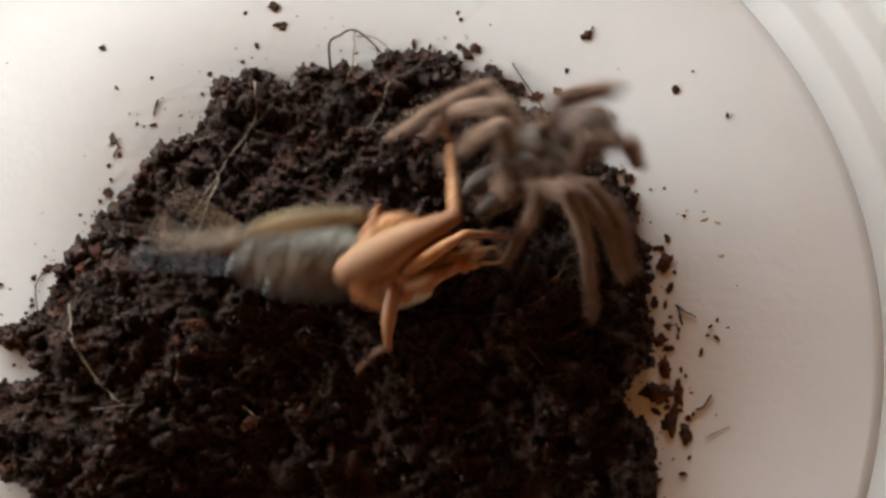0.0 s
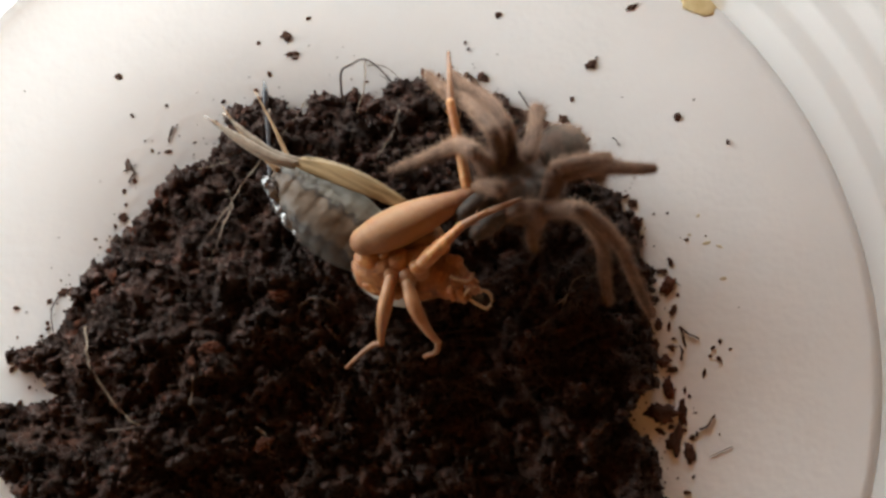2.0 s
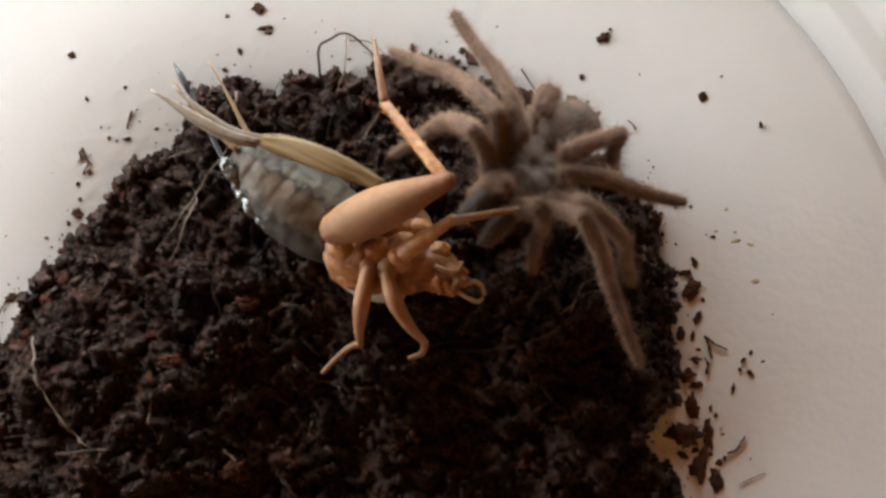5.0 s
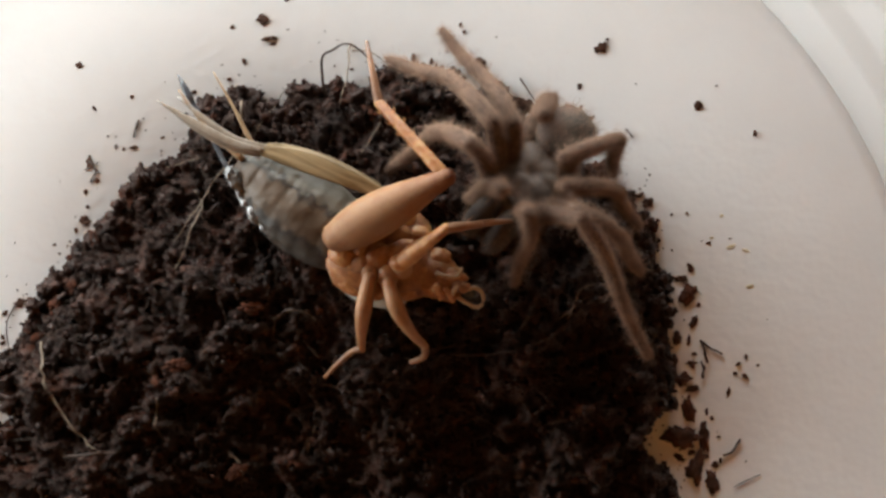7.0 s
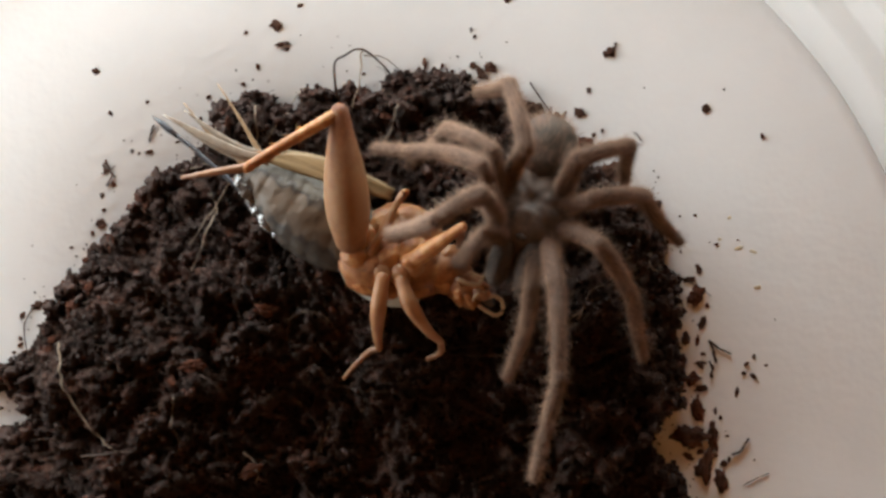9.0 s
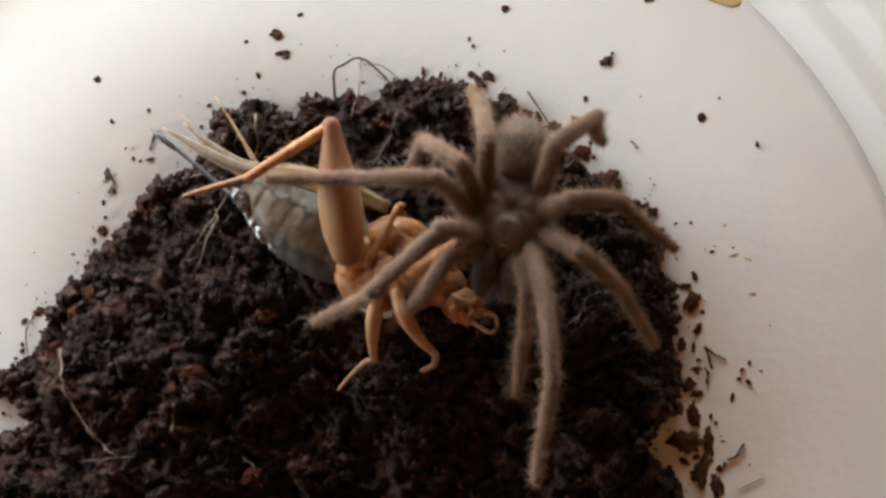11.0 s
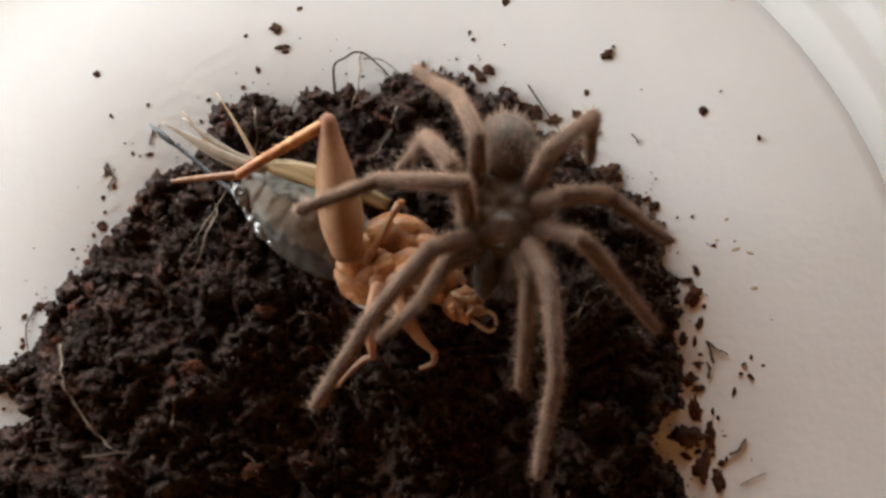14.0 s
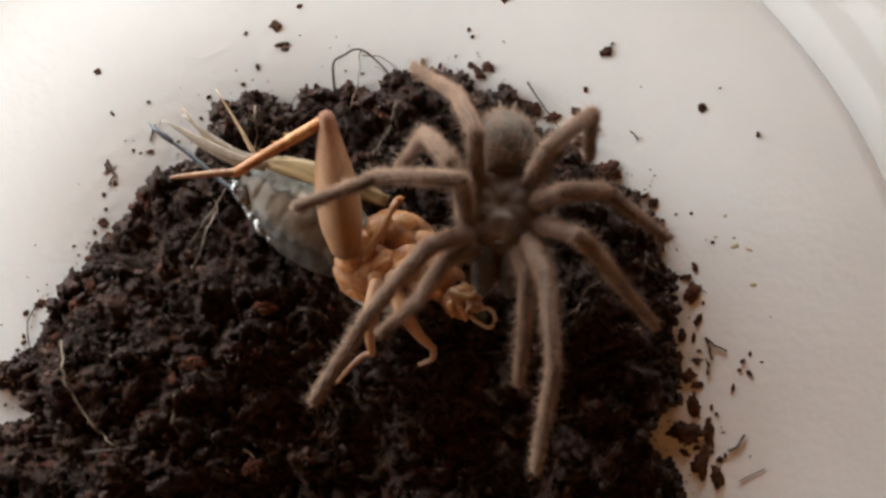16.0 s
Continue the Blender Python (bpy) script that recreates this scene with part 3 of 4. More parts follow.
# ---- the tarantula: +y is ahead, its origin in the middle of the carapace ----
def tarantula():
    thing = empty("tarantula")
    tagged(thing, "fuzzy grey-brown juvenile tarantula gripping a cricket", "spider")
    bm_v, bm_f = ball(3.15, 3.3, 1.25, 0.05, 5, 2)
    shaped = []
    for x, y, z in bm_v:
        r = math.hypot(x, y + 0.5)
        groove = 0.17 * max(0.0, math.cos(math.atan2(x, y + 0.5) * 8)) * min(r / 1.5, 1) * (z > 0)
        pit = 0.45 * math.exp(-(r / 0.55) ** 2) * (z > 0)
        k = 1 - 0.2 * max(0, y / 3.2)
        shaped.append((x * k, y, z - groove - pit + (0.25 if z > 0 and y > 0.3 else 0.0) * min(1, max(0, 1 - abs(x) / 1.6))))
    shell = (shaped, bm_f)
    furry("carapace", shell, (bristles(shell, 1100, 0.5, 5, 0.6, (0, -0.5, 0.0)),), CARAPACE, thing, "grey carapace with radial grooves")
    eye = moved(ball(0.36, 0.28, 0.22, 0.15, 3, 3), pose(0, 2.35, 1.12))
    part("eye_tubercle", eye, JAW, thing, "dark eye mound")
    body = moved(ball(2.2, 2.45, 1.8, 0.08, 4, 7), pose(0, -5.0, 0.2))
    belly = furry("abdomen", body, (bristles(body, 2000, 0.45, 8, 0.5, (0, -1.1, 0.0)), bristles(body, 420, 1.2, 18, 0.45, (0, -1.2, 0.1))), BELLY, thing, "pinkish grey hairy abdomen")
    for s in (-1, 1):
        part("spinneret", moved(shank(0.9, (0.2, 0.18, 0.1), 8), pose(0.4 * s, -7.3, -0.2, 0, 0, -90 + 12 * s)), FUZZ, belly)
    stalk = moved(ball(0.7, 0.9, 0.6, 0.1, 2, 1), pose(0, -2.75, 0))
    part("waist", stalk, BELLY, thing)
    for s in (-1, 1):
        jaw = moved(ball(0.92, 2.0, 1.1, 0.08, 3, 11 + s), pose(0.9 * s, 4.0, -0.1, -14, 0, -3 * s))
        j = furry("chelicera", jaw, (bristles(jaw, 260, 0.5, 30 + s, 0.5, (0, 0.5, 0.1)),), JAW, thing, "dark grey hairy jaw")
        part("fang", tube([(0.85 * s, 5.4, -0.8, 0.22), (0.75 * s, 5.7, -1.3, 0.16), (0.6 * s, 5.4, -1.9, 0.04)], 8), DARK, j)
    hips = {"1": (1.9, 1.7), "2": (2.4, 0.6), "3": (2.4, -0.7), "4": (1.9, -1.9), "P": (1.2, 2.6)}
    lengths = {"1": (6.3, 6.3, 6.4), "2": (5.6, 5.8, 6.0), "3": (4.8, 4.8, 5.2), "4": (5.2, 5.2, 5.8), "P": (3.8, 3.8, 3.9)}
    for key, (hx, hy) in hips.items():
        thick = 0.82 if key == "P" else 1.0
        for side, s in (("R", 1), ("L", -1)):
            a, b, c = lengths[key]
            pieces = [("femur", a, [r * thick for r in (0.48, 0.58, 0.58, 0.52, 0.47)], FUZZ),
                      ("tibia", b, [r * thick for r in (0.48, 0.51, 0.47, 0.44, 0.40)], FUZZ),
                      ("tarsus", c, [r * thick for r in (0.38, 0.38, 0.36, 0.34, 0.28)], FUZZ)]
            coxa = moved(ball(1.15, 0.72, 0.7, 0.05, 2, hash_of(key)), pose(-0.5 * s * math.cos(hy / 3), -hy * 0.25, 0, 0, 0, math.degrees(math.atan2(hy, hx * s))))
            name = "P" + side if key == "P" else side + key
            limbs[name] = limb(thing, "pedipalp" if key == "P" else "leg", (hx * s, hy, -0.6), pieces, coxa, FUZZ, 2600)
    return thing


def spider_at(t, x, y, z, yaw, pitch):
    return t, pose(x * MM, y * MM, z * MM, 0, 0, yaw) @ pose(0, 0, 0, pitch, 0, 0)


# ---- the cricket: it lies on its side, its tail towards -x +y ----
AXIS = -38.0     # the body's line in its own plan


def blade(points, width, thick=0.07):
    """A thin curved wing along (x, y, z) points, widest past its root."""
    pts = smooth_path([(*p, 1.0) for p in points], 6)
    m = len(pts) - 1
    out = [(p[0], p[1], p[2], max(0.06, width * (0.55 + 1.1 * (i / m)) * (1 - (i / m) ** 3))) for i, p in enumerate(pts)]
    return tube(out, 10, thick / width if width > thick else 1.0)


def swollen_leg(points, radii, n=14):
    """A leg through (x, y, z) points with a radius at each, closed by a round end."""
    pts = smooth_path([(*p, r) for p, r in zip(points, radii)], 6)
    first, last = pts[0], pts[-1]
    back, on = Vector(first[:3]) - Vector(pts[1][:3]), Vector(last[:3]) - Vector(pts[-2][:3])
    start = [(*(Vector(first[:3]) + back.normalized() * first[3] * a), first[3] * b) for a, b in ((0.9, 0.3), (0.6, 0.75))]
    end = [(*(Vector(last[:3]) + on.normalized() * last[3] * a), last[3] * b) for a, b in ((0.6, 0.75), (0.9, 0.3))]
    return tube(start + pts + end, n)


def leg_tube(points, r0, r1, n=9):
    pts = smooth_path([(*p, 1.0) for p in points], 4)
    m = len(pts) - 1
    return tube([(p[0], p[1], p[2], r0 + (r1 - r0) * i / m) for i, p in enumerate(pts)], n)


def cricket():
    thing = empty("cricket")
    tagged(thing, "limp tan cricket with grey banded abdomen, held by the tarantula", "cricket")
    # abdomen: a soft pouch of overlapping rings, blunt at the tail
    sections = smooth_path([(-7.05, 1.25, 0.25), (-6.8, 1.25, 0.95), (-6.0, 1.3, 1.6), (-4.6, 1.2, 2.35), (-2.8, 0.95, 2.9), (-0.9, 0.8, 3.15), (1.2, 0.75, 3.0), (3.2, 0.8, 2.5)], 9)
    pts = [(x, y, 0, r + 0.07 * ((x / 1.25) % 1.0 - 0.5)) for x, y, r in sections]
    verts, faces = tube(pts, 56, 0.88)
    dented = []
    for v in verts:
        p = Vector(v)
        side = Vector((0, p.y - 1.0, p.z)).normalized()
        slack = 0.13 * noise.noise(p * 0.9 + Vector((3, 0, 0))) + 0.07 * noise.noise(p * 2.3)
        dented.append(p + side * slack)
    part("abdomen", (dented, faces), ABDOMEN, thing, "glossy grey abdomen with brown middle and dark bands", at=pose(0, 0, -0.9 * MM, 0, 0, -30))
    # a slack wet skin along its lower edge
    film = []
    for k in range(91):
        u = k / 90
        x = -6.75 + 6.6 * u
        low = 1.0 - 3.15 * math.sin(min(1.0, 0.10 + u * 1.05) * math.pi / 2) ** 0.8
        film.append((x, low + 0.42 + 0.15 * noise.noise(Vector((u * 6, 1, 0))), 0.95 + 0.3 * noise.noise(Vector((u * 5, 4, 0))), (0.14 + 0.42 * math.sin(math.pi * u ** 0.7) ** 0.6) * (1 + 0.15 * math.sin(u * 30 + 6 * noise.noise(Vector((u * 5, 3, 0))))) + 0.08 * noise.noise(Vector((u * 9, 7, 0)))))
    part("side_membrane", tube(film, 16, 0.7), WET, thing, "wet glossy slack skin", at=pose(0, 0, -0.9 * MM, 0, 0, -30))
    # wings folded over its back
    for name, p, w, mat in (("forewing", [(5.6, 2.5, 1.1), (2.4, 3.75, 1.5), (-0.9, 4.75, 1.5), (-4.2, 5.3, 1.2)], 0.82, WING),
                            ("forewing", [(5.0, 3.1, 0.5), (1.8, 4.4, 0.8), (-1.6, 5.25, 1.0), (-4.2, 5.5, 1.0)], 0.6, WING),
                            ("hindwing", [(-3.2, 5.2, 1.4), (-5.4, 5.6, 1.6), (-8.0, 6.75, 1.8), (-10.9, 8.3, 1.9)], 0.33, WING_TIP),
                            ("hindwing", [(-3.4, 4.9, 1.1), (-5.4, 5.3, 1.4), (-7.6, 6.35, 1.5), (-10.0, 7.7, 1.5)], 0.34, WING_TIP),
                            ("hindwing", [(-3.0, 5.5, 1.2), (-5.2, 5.9, 1.5), (-7.2, 7.0, 1.6), (-9.5, 8.7, 1.6)], 0.26, WING_TIP)):
        part(name, blade(p, w), mat, thing, "folded veined yellowish wing" if mat is WING else "pale papery wing tip")
    egg = part("ovipositor", join(leg_tube([(-1.2, 0, 0), (2.0, 0.06, 0.05), (5.0, -0.05, 0.1), (7.4, 0, 0.1)], 0.20, 0.16), tube([(6.6, 0, 0.1, 0.15), (7.5, 0, 0.1, 0.26), (8.2, 0, 0.1, 0.24), (9.2, 0, 0.1, 0.03)], 10)), DARK, thing, "dark glossy needle-like egg layer")
    # an added glossy lump that gives the tail its bright highlight
    part("tail_glint_lump", moved(ball(1.05, 0.5, 0.5, 0.35, 4, 3, 1.4), pose(-5.4, 3.2, 0.3, 0, 0, AXIS - 20)), WET, thing, "glossy lump added at the tail to catch a highlight")
    for p in ([(-3.9, 5.2, 0.6), (-4.7, 6.6, 0.8), (-5.6, 8.2, 1.0), (-7.2, 10.7, 1.2)], [(-4.9, 4.6, 0.2), (-6.6, 5.9, 0.4), (-8.2, 7.4, 0.5), (-9.8, 9.4, 0.6)]):
        part("cercus", leg_tube(p, 0.24, 0.05), PALE_TAN, thing, "thin tan tail feeler")
    # thorax, seen from below: a core, plates with seams between them, and the bulbs from which the legs grow
    chest = join(moved(ball(2.9, 2.6, 2.1, 0.10, 4, 1, 1.4), pose(4.2, -2.2, -0.4, 0, 0, -25)), moved(ball(2.9, 2.4, 2.0, 0.10, 4, 2, 1.5), pose(7.1, -2.4, -0.3, 0, 0, -15)),
                 moved(ball(2.0, 1.7, 1.5, 0.12, 3, 3, 1.5), pose(9.3, -2.9, -0.1, 0, 0, -20)), moved(ball(2.9, 2.2, 1.9, 0.10, 4, 6, 1.5), pose(6.4, -0.2, -0.6, 0, 0, -20)))
    thorax = part("thorax", chest, THORAX, thing, "orange-tan plated underside")
    for x, y, z, a, b, turn in ((2.7, -2.6, 0.9, 1.25, 0.85, -60), (3.9, -2.5, 1.4, 1.05, 0.8, 15), (3.5, -3.9, 0.7, 1.0, 0.7, -35), (5.3, -2.0, 1.6, 1.0, 0.75, 40), (5.1, -4.2, 0.8, 0.95, 0.7, -15),
                                (6.9, -1.6, 1.5, 1.15, 0.8, 30), (7.3, -4.1, 0.8, 1.05, 0.7, 10), (8.4, -2.6, 1.2, 0.95, 0.75, -20), (9.5, -1.9, 0.9, 0.95, 0.7, 35), (9.2, -3.7, 0.9, 0.9, 0.65, -25),
                                (4.9, 0.3, 1.1, 1.35, 0.9, 50), (6.6, 0.7, 0.9, 1.3, 0.9, 20), (8.1, -0.4, 0.9, 1.15, 0.85, -15), (3.4, -0.8, 1.3, 1.2, 0.9, 60)):
        part("plate", moved(ball(a * 1.12, b * 1.12, 0.5, 0.16, 4, x * 3.7 + y, 1.3), pose(x, y, z - 0.28, 0, 0, turn)), CHITIN, thorax)
    for x, y, z, r in ((4.85, -3.0, 1.15, 0.78), (6.2, -3.2, 1.15, 0.84), (7.1, -2.5, 1.3, 0.85)):
        part("leg_bulb", moved(ball(r * 1.15, r, r * 0.85, 0.10, 3, x, 1.3), pose(x, y, z, 0, 0, -60)), FEMUR, thorax)
    part("trochanter", moved(ball(1.25, 1.05, 0.85, 0.12, 4, 13, 1.3), pose(2.9, -1.75, 1.05, 0, 0, -50)), CHITIN, thorax)
    part("pronotum", moved(ball(3.2, 1.6, 1.8, 0.06, 4, 5), pose(4.6, -3.7, -1.1, 0, 0, -22)), PALE, thing, "pale glossy neck shield")
    head = part("head", moved(ball(1.55, 1.35, 1.3, 0.14, 4, 8, 1.4), pose(0, 0, 0, 0, 0, -25)), THORAX, thing, "orange-tan head with open mouthparts")
    part("mouth", moved(ball(0.7, 0.5, 0.5, 0.2, 3, 12), pose(1.5, -0.9, 0.5, 0, 0, -40)), DARK, head, "dark open mouth")
    part("eye", moved(ball(0.42, 0.34, 0.3, 0.02, 3, 1), pose(-0.3, 1.2, 0.45)), JAW, head, "dark brown bead-like eye")
    for p in ([(0.8, -1.2, 0.9), (1.5, -1.7, 0.9), (2.1, -2.0, 0.8), (2.55, -1.75, 0.8)], [(1.6, -0.7, 1.0), (2.0, -0.6, 1.0), (2.5, -0.95, 0.9), (2.6, -1.6, 0.8)],
              [(-0.6, 0.7, 1.3), (0.1, 0.35, 1.5), (0.9, 0.25, 1.4), (1.3, 0.85, 1.3)], [(0.4, -0.9, 1.1), (0.9, -0.4, 1.3), (1.5, -0.3, 1.2)]):
        part("palp", leg_tube(p, 0.17, 0.13, 10), PALE_TAN, head, "pale jointed mouth feeler")
    for x, y, z, a, ln in ((0.2, -0.9, 0.95, -55, 0.75), (0.9, 0.2, 1.0, -10, 0.8), (-0.5, -0.7, 1.0, -75, 0.7), (1.3, -0.4, 0.95, -35, 0.6)):
        part("mouthpart", moved(ball(ln, 0.36, 0.34, 0.25, 4, x * 3 + 9, 1.6), pose(x, y, z, 0, 20, a)), CHITIN, head)
    part("mandible", moved(ball(0.7, 0.45, 0.45, 0.15, 3, 6), pose(1.0, -0.4, 1.0, 0, 0, -40)), JOINT, head)
    limbs["head"], limbs["egg"] = head, egg
    # the two legs that hang over the soil
    for name, p in (("middle_leg", [(4.9, -3.5, 1.7), (4.6, -5.6, 1.4), (4.4, -7.4, 0.2), (4.4, -8.6, -1.2)]), ("front_leg", [(6.2, -3.7, 1.6), (6.9, -5.4, 1.7), (8.0, -7.1, 0.8), (9.0, -8.1, -0.4)])):
        leg = part(name, swollen_leg(p, (0.50, 0.60, 0.40, 0.26)), FEMUR, thing, "bent pale tan leg")
        limbs["hanging " + name] = (leg, Matrix.Translation(Vector(p[0]) * MM))
        if name == "middle_leg":
            part("tarsus", leg_tube([(4.4, -8.6, -1.2), (3.7, -8.8, -1.5), (2.6, -9.8, -2.0), (1.6, -10.9, -2.6)], 0.3, 0.16), JOINT, leg)
        else:
            part("tarsus", leg_tube([(9.0, -8.1, -0.4), (8.9, -8.9, -1.2), (7.9, -9.4, -1.9)], 0.3, 0.18), JOINT, leg)
    far = part("middle_leg", leg_tube([(3.9, -1.8, 1.5), (4.9, -0.2, 1.8), (6.3, 2.6, 1.7)], 0.32, 0.22, 12), FEMUR, thing, "bent pale tan leg")
    part("shin", leg_tube([(6.3, 2.6, 1.7), (6.6, 2.6, 1.5), (5.1, 0.6, 1.8), (4.5, -1.2, 1.9)], 0.22, 0.16), CHITIN, far)
    limbs["front"] = limb(thing, "front_leg", (7.0, -2.3, 2.0), [("femur", 4.9, (0.52, 0.66, 0.56, 0.42, 0.36), CHITIN), ("shin", 2.4, (0.34, 0.33, 0.28, 0.26), JOINT), ("tarsus", 2.4, (0.26, 0.24, 0.2, 0.14), JOINT)], ball(0.75, 0.6, 0.6, 0.1, 3, 4), CHITIN)
    limbs["hind"] = limb(thing, "hind_leg", (2.6, -0.6, 1.8), [("femur", 9.0, (1.18, 1.48, 1.60, 1.60, 1.50, 1.32, 1.08, 0.84, 0.66), HIND), ("shin", 7.4, (0.46, 0.44, 0.40, 0.38, 0.36), CHITIN), ("tarsus", 4.6, (0.34, 0.28, 0.24, 0.20, 0.14), JOINT)], moved(ball(0.95, 0.85, 0.8, 0.1, 3, 9), pose(0.25, -0.35, -0.5)), CHITIN)
    return thing


def cricket_at(t, x, y, yaw, roll):
    return t, pose(x * MM, y * MM, 7.0 * MM, 0, 0, yaw + AXIS) @ pose(0, 0, 0, roll, 0, 0) @ pose(0, 0, 0, 0, 0, -AXIS)


spider, prey = tarantula(), cricket()


# ---- small things: roots in the heap, crumbs beside it ----
def root(points, radius, mat, arch=0.0):
    """A fine root lying on the soil through (x, y) points, arched in its middle."""
    pts = smooth_path(points, 7)
    m = len(pts) - 1
    wiggle = [0.14 * noise.noise(Vector((p[0] * 0.8, p[1] * 0.8, 4))) for p in pts]
    heights = [ground_at(p[0], p[1]) for p in pts]
    line = []
    for i, p in enumerate(pts):
        near = heights[max(0, i - 3):i + 4]
        if arch >= 1:
            z = heights[0] + (heights[-1] - heights[0]) * i / m
        else:
            z = max(sum(near) / len(near), heights[i])
        z += 0.05 + radius + arch * math.sin(math.pi * i / m)
        line.append((p[0] + wiggle[i], p[1] - wiggle[i], z, radius * (1 - 0.5 * i / m)))
    word = "pale" if mat is ROOT else "dark"
    tagged(part("root_fibre", tube(line, 7), mat), word + " thin root fibre lying on the damp soil", "root", "root fibres in the soil")


root([(-23.1, 4.2), (-22.1, 0.7), (-19.6, -2.8), (-17.9, -4.1)], 0.11, ROOT, 0.0)
root([(-11.2, 15.6), (-10.8, 13.8), (-11.8, 11.6), (-12.5, 9.6)], 0.10, ROOT, 0.0)
root([(-1.5, 23.1), (-1.8, 24.7), (-1.5, 26.4), (0.4, 27.1), (1.9, 26.1), (2.7, 25.3)], 0.12, DARK_ROOT, 1.5)
root([(0.2, 27.7), (0.2, 24.7), (-0.5, 22.2)], 0.08, ROOT, 1.2)
root([(0.4, 27.1), (1.9, 26.8), (3.3, 25.9)], 0.06, ROOT, 1.0)
root([(-26.5, 7.0), (-26.8, 4.6), (-26.1, 2.1)], 0.07, DARK_ROOT, 0.3)
root([(-5.1, 24.0), (-6.0, 22.0), (-7.1, 20.2)], 0.06, ROOT, 0.4)
root([(-5.1, 4.3), (-4.7, 6.2), (-3.0, 6.6), (-1.9, 5.6), (-1.6, 3.6)], 0.09, DARK_ROOT, 0.2)
root([(-5.6, 0.6), (-3.6, -1.3), (-2.7, -2.8), (-3.3, -4.5)], 0.08, DARK_ROOT, 0.2)
root([(7.5, 3.2), (11.8, 3.4), (15.7, 4.8), (19.0, 7.7)], 0.08, DARK_ROOT, 0.3)
root([(13.7, 24.8), (14.4, 23.6), (15.3, 22.2), (16.3, 20.8), (17.0, 19.9)], 0.08, DARK_ROOT, 0.5)
root([(-20.9, -4.3), (-17.4, -4.0), (-13.9, -3.5)], 0.10, DARK_ROOT, 0.0)
root([(22.7, 11.0), (22.6, 10.0), (23.6, 9.6), (23.2, 10.8)], 0.07, ROOT, 0.3)
root([(-16.6, 17.9), (-13.7, 18.0), (-10.9, 18.3)], 0.08, ROOT, 0.2)
root([(8.3, -0.6), (10.5, -1.6), (12.0, -2.6)], 0.07, DARK_ROOT, 0.0)
root([(-13.4, 0.2), (-13.6, -1.9), (-13.2, -4.1)], 0.07, ROOT, 0.0)
root([(-1.7, 1.1), (0.5, 0.6), (3.1, 0.8), (5.1, 2.3)], 0.10, DARK_ROOT, 0.0)
root([(-8.6, -4.1), (-7.5, -5.2), (-7.7, -6.7)], 0.09, ROOT, 0.0)
root([(3.4, 22.5), (2.7, 20.8), (1.0, 17.7)], 0.06, ROOT, 0.2)
root([(-12.4, 22.9), (-11.5, 21.6), (-10.8, 20.5)], 0.05, ROOT, 0.3)
root([(-7.7, 22.5), (-7.8, 19.4), (-9.9, 16.1), (-12.7, 11.8)], 0.09, ROOT, 0.5)
root([(16.8, 5.9), (18.0, 8.2), (19.5, 8.5), (20.6, 8.0)], 0.06, ROOT, 0.3)
root([(4.5, 3.8), (8.2, 3.8), (11.1, 4.6), (12.9, 5.9), (14.8, 7.2)], 0.06, DARK_ROOT, 0.2)
root([(-5.0, 6.0), (-3.9, 6.5), (-2.4, 6.4), (-1.3, 5.1), (-1.4, 3.6)], 0.05, ROOT, 0.2)
root([(-2.9, -4.2), (-2.2, -2.3), (-1.8, -1.3)], 0.06, ROOT, 0)
root([(16.2, 5.9), (17.7, 7.2), (18.9, 7.8)], 0.05, ROOT, 0.2)

# each crumb: x, y, half length, half width, turn
CRUMBS_TOP = [(-6.3, 28.2, 0.77, 0.25, 5), (-6.8, 29.8, 0.36, 0.50, 70), (-4.9, 31.4, 0.27, 0.18, 20), (-9.3, 29.2, 0.18, 0.18, 0), (11.9, 31.7, 0.32, 0.27, 30), (20.1, 27.3, 0.45, 0.41, 0), (18.3, 24.2, 0.20, 0.25, 0), (27.6, 22.6, 0.30, 0.34, 0), (9.1, 26.3, 0.32, 0.25, 20), (9.8, 25.6, 0.55, 0.32, -50), (-21.6, 26.2, 0.23, 0.32, 60), (-6.1, 27.8, 0.32, 0.14, 0), (23.7, 32.4, 0.5, 0.2, 20)]
CRUMBS_LEFT = [(-17.3, 23.6, 0.18, 0.16, 0), (-20.6, 18.3, 0.22, 0.5, 10), (-20.0, 16.9, 0.20, 0.27, 0), (-20.9, 16.0, 0.18, 0.23, 40), (-20.7, 14.8, 0.16, 0.16, 0), (-20.9, 13.7, 0.41, 0.36, 10), (-22.1, 10.8, 0.32, 0.23, 20), (-21.5, 11.8, 0.18, 0.18, 0), (-26.0, 7.2, 0.41, 0.27, 30), (-27.2, 6.4, 0.32, 0.18, 50), (-18.5, 19.6, 0.16, 0.16, 0), (-17.9, 19.4, 0.11, 0.11, 0), (-23.3, 11.8, 0.18, 0.11, 0), (-27.3, 4.5, 0.18, 0.18, 0), (-27.8, 3.4, 0.18, 0.14, 0)]
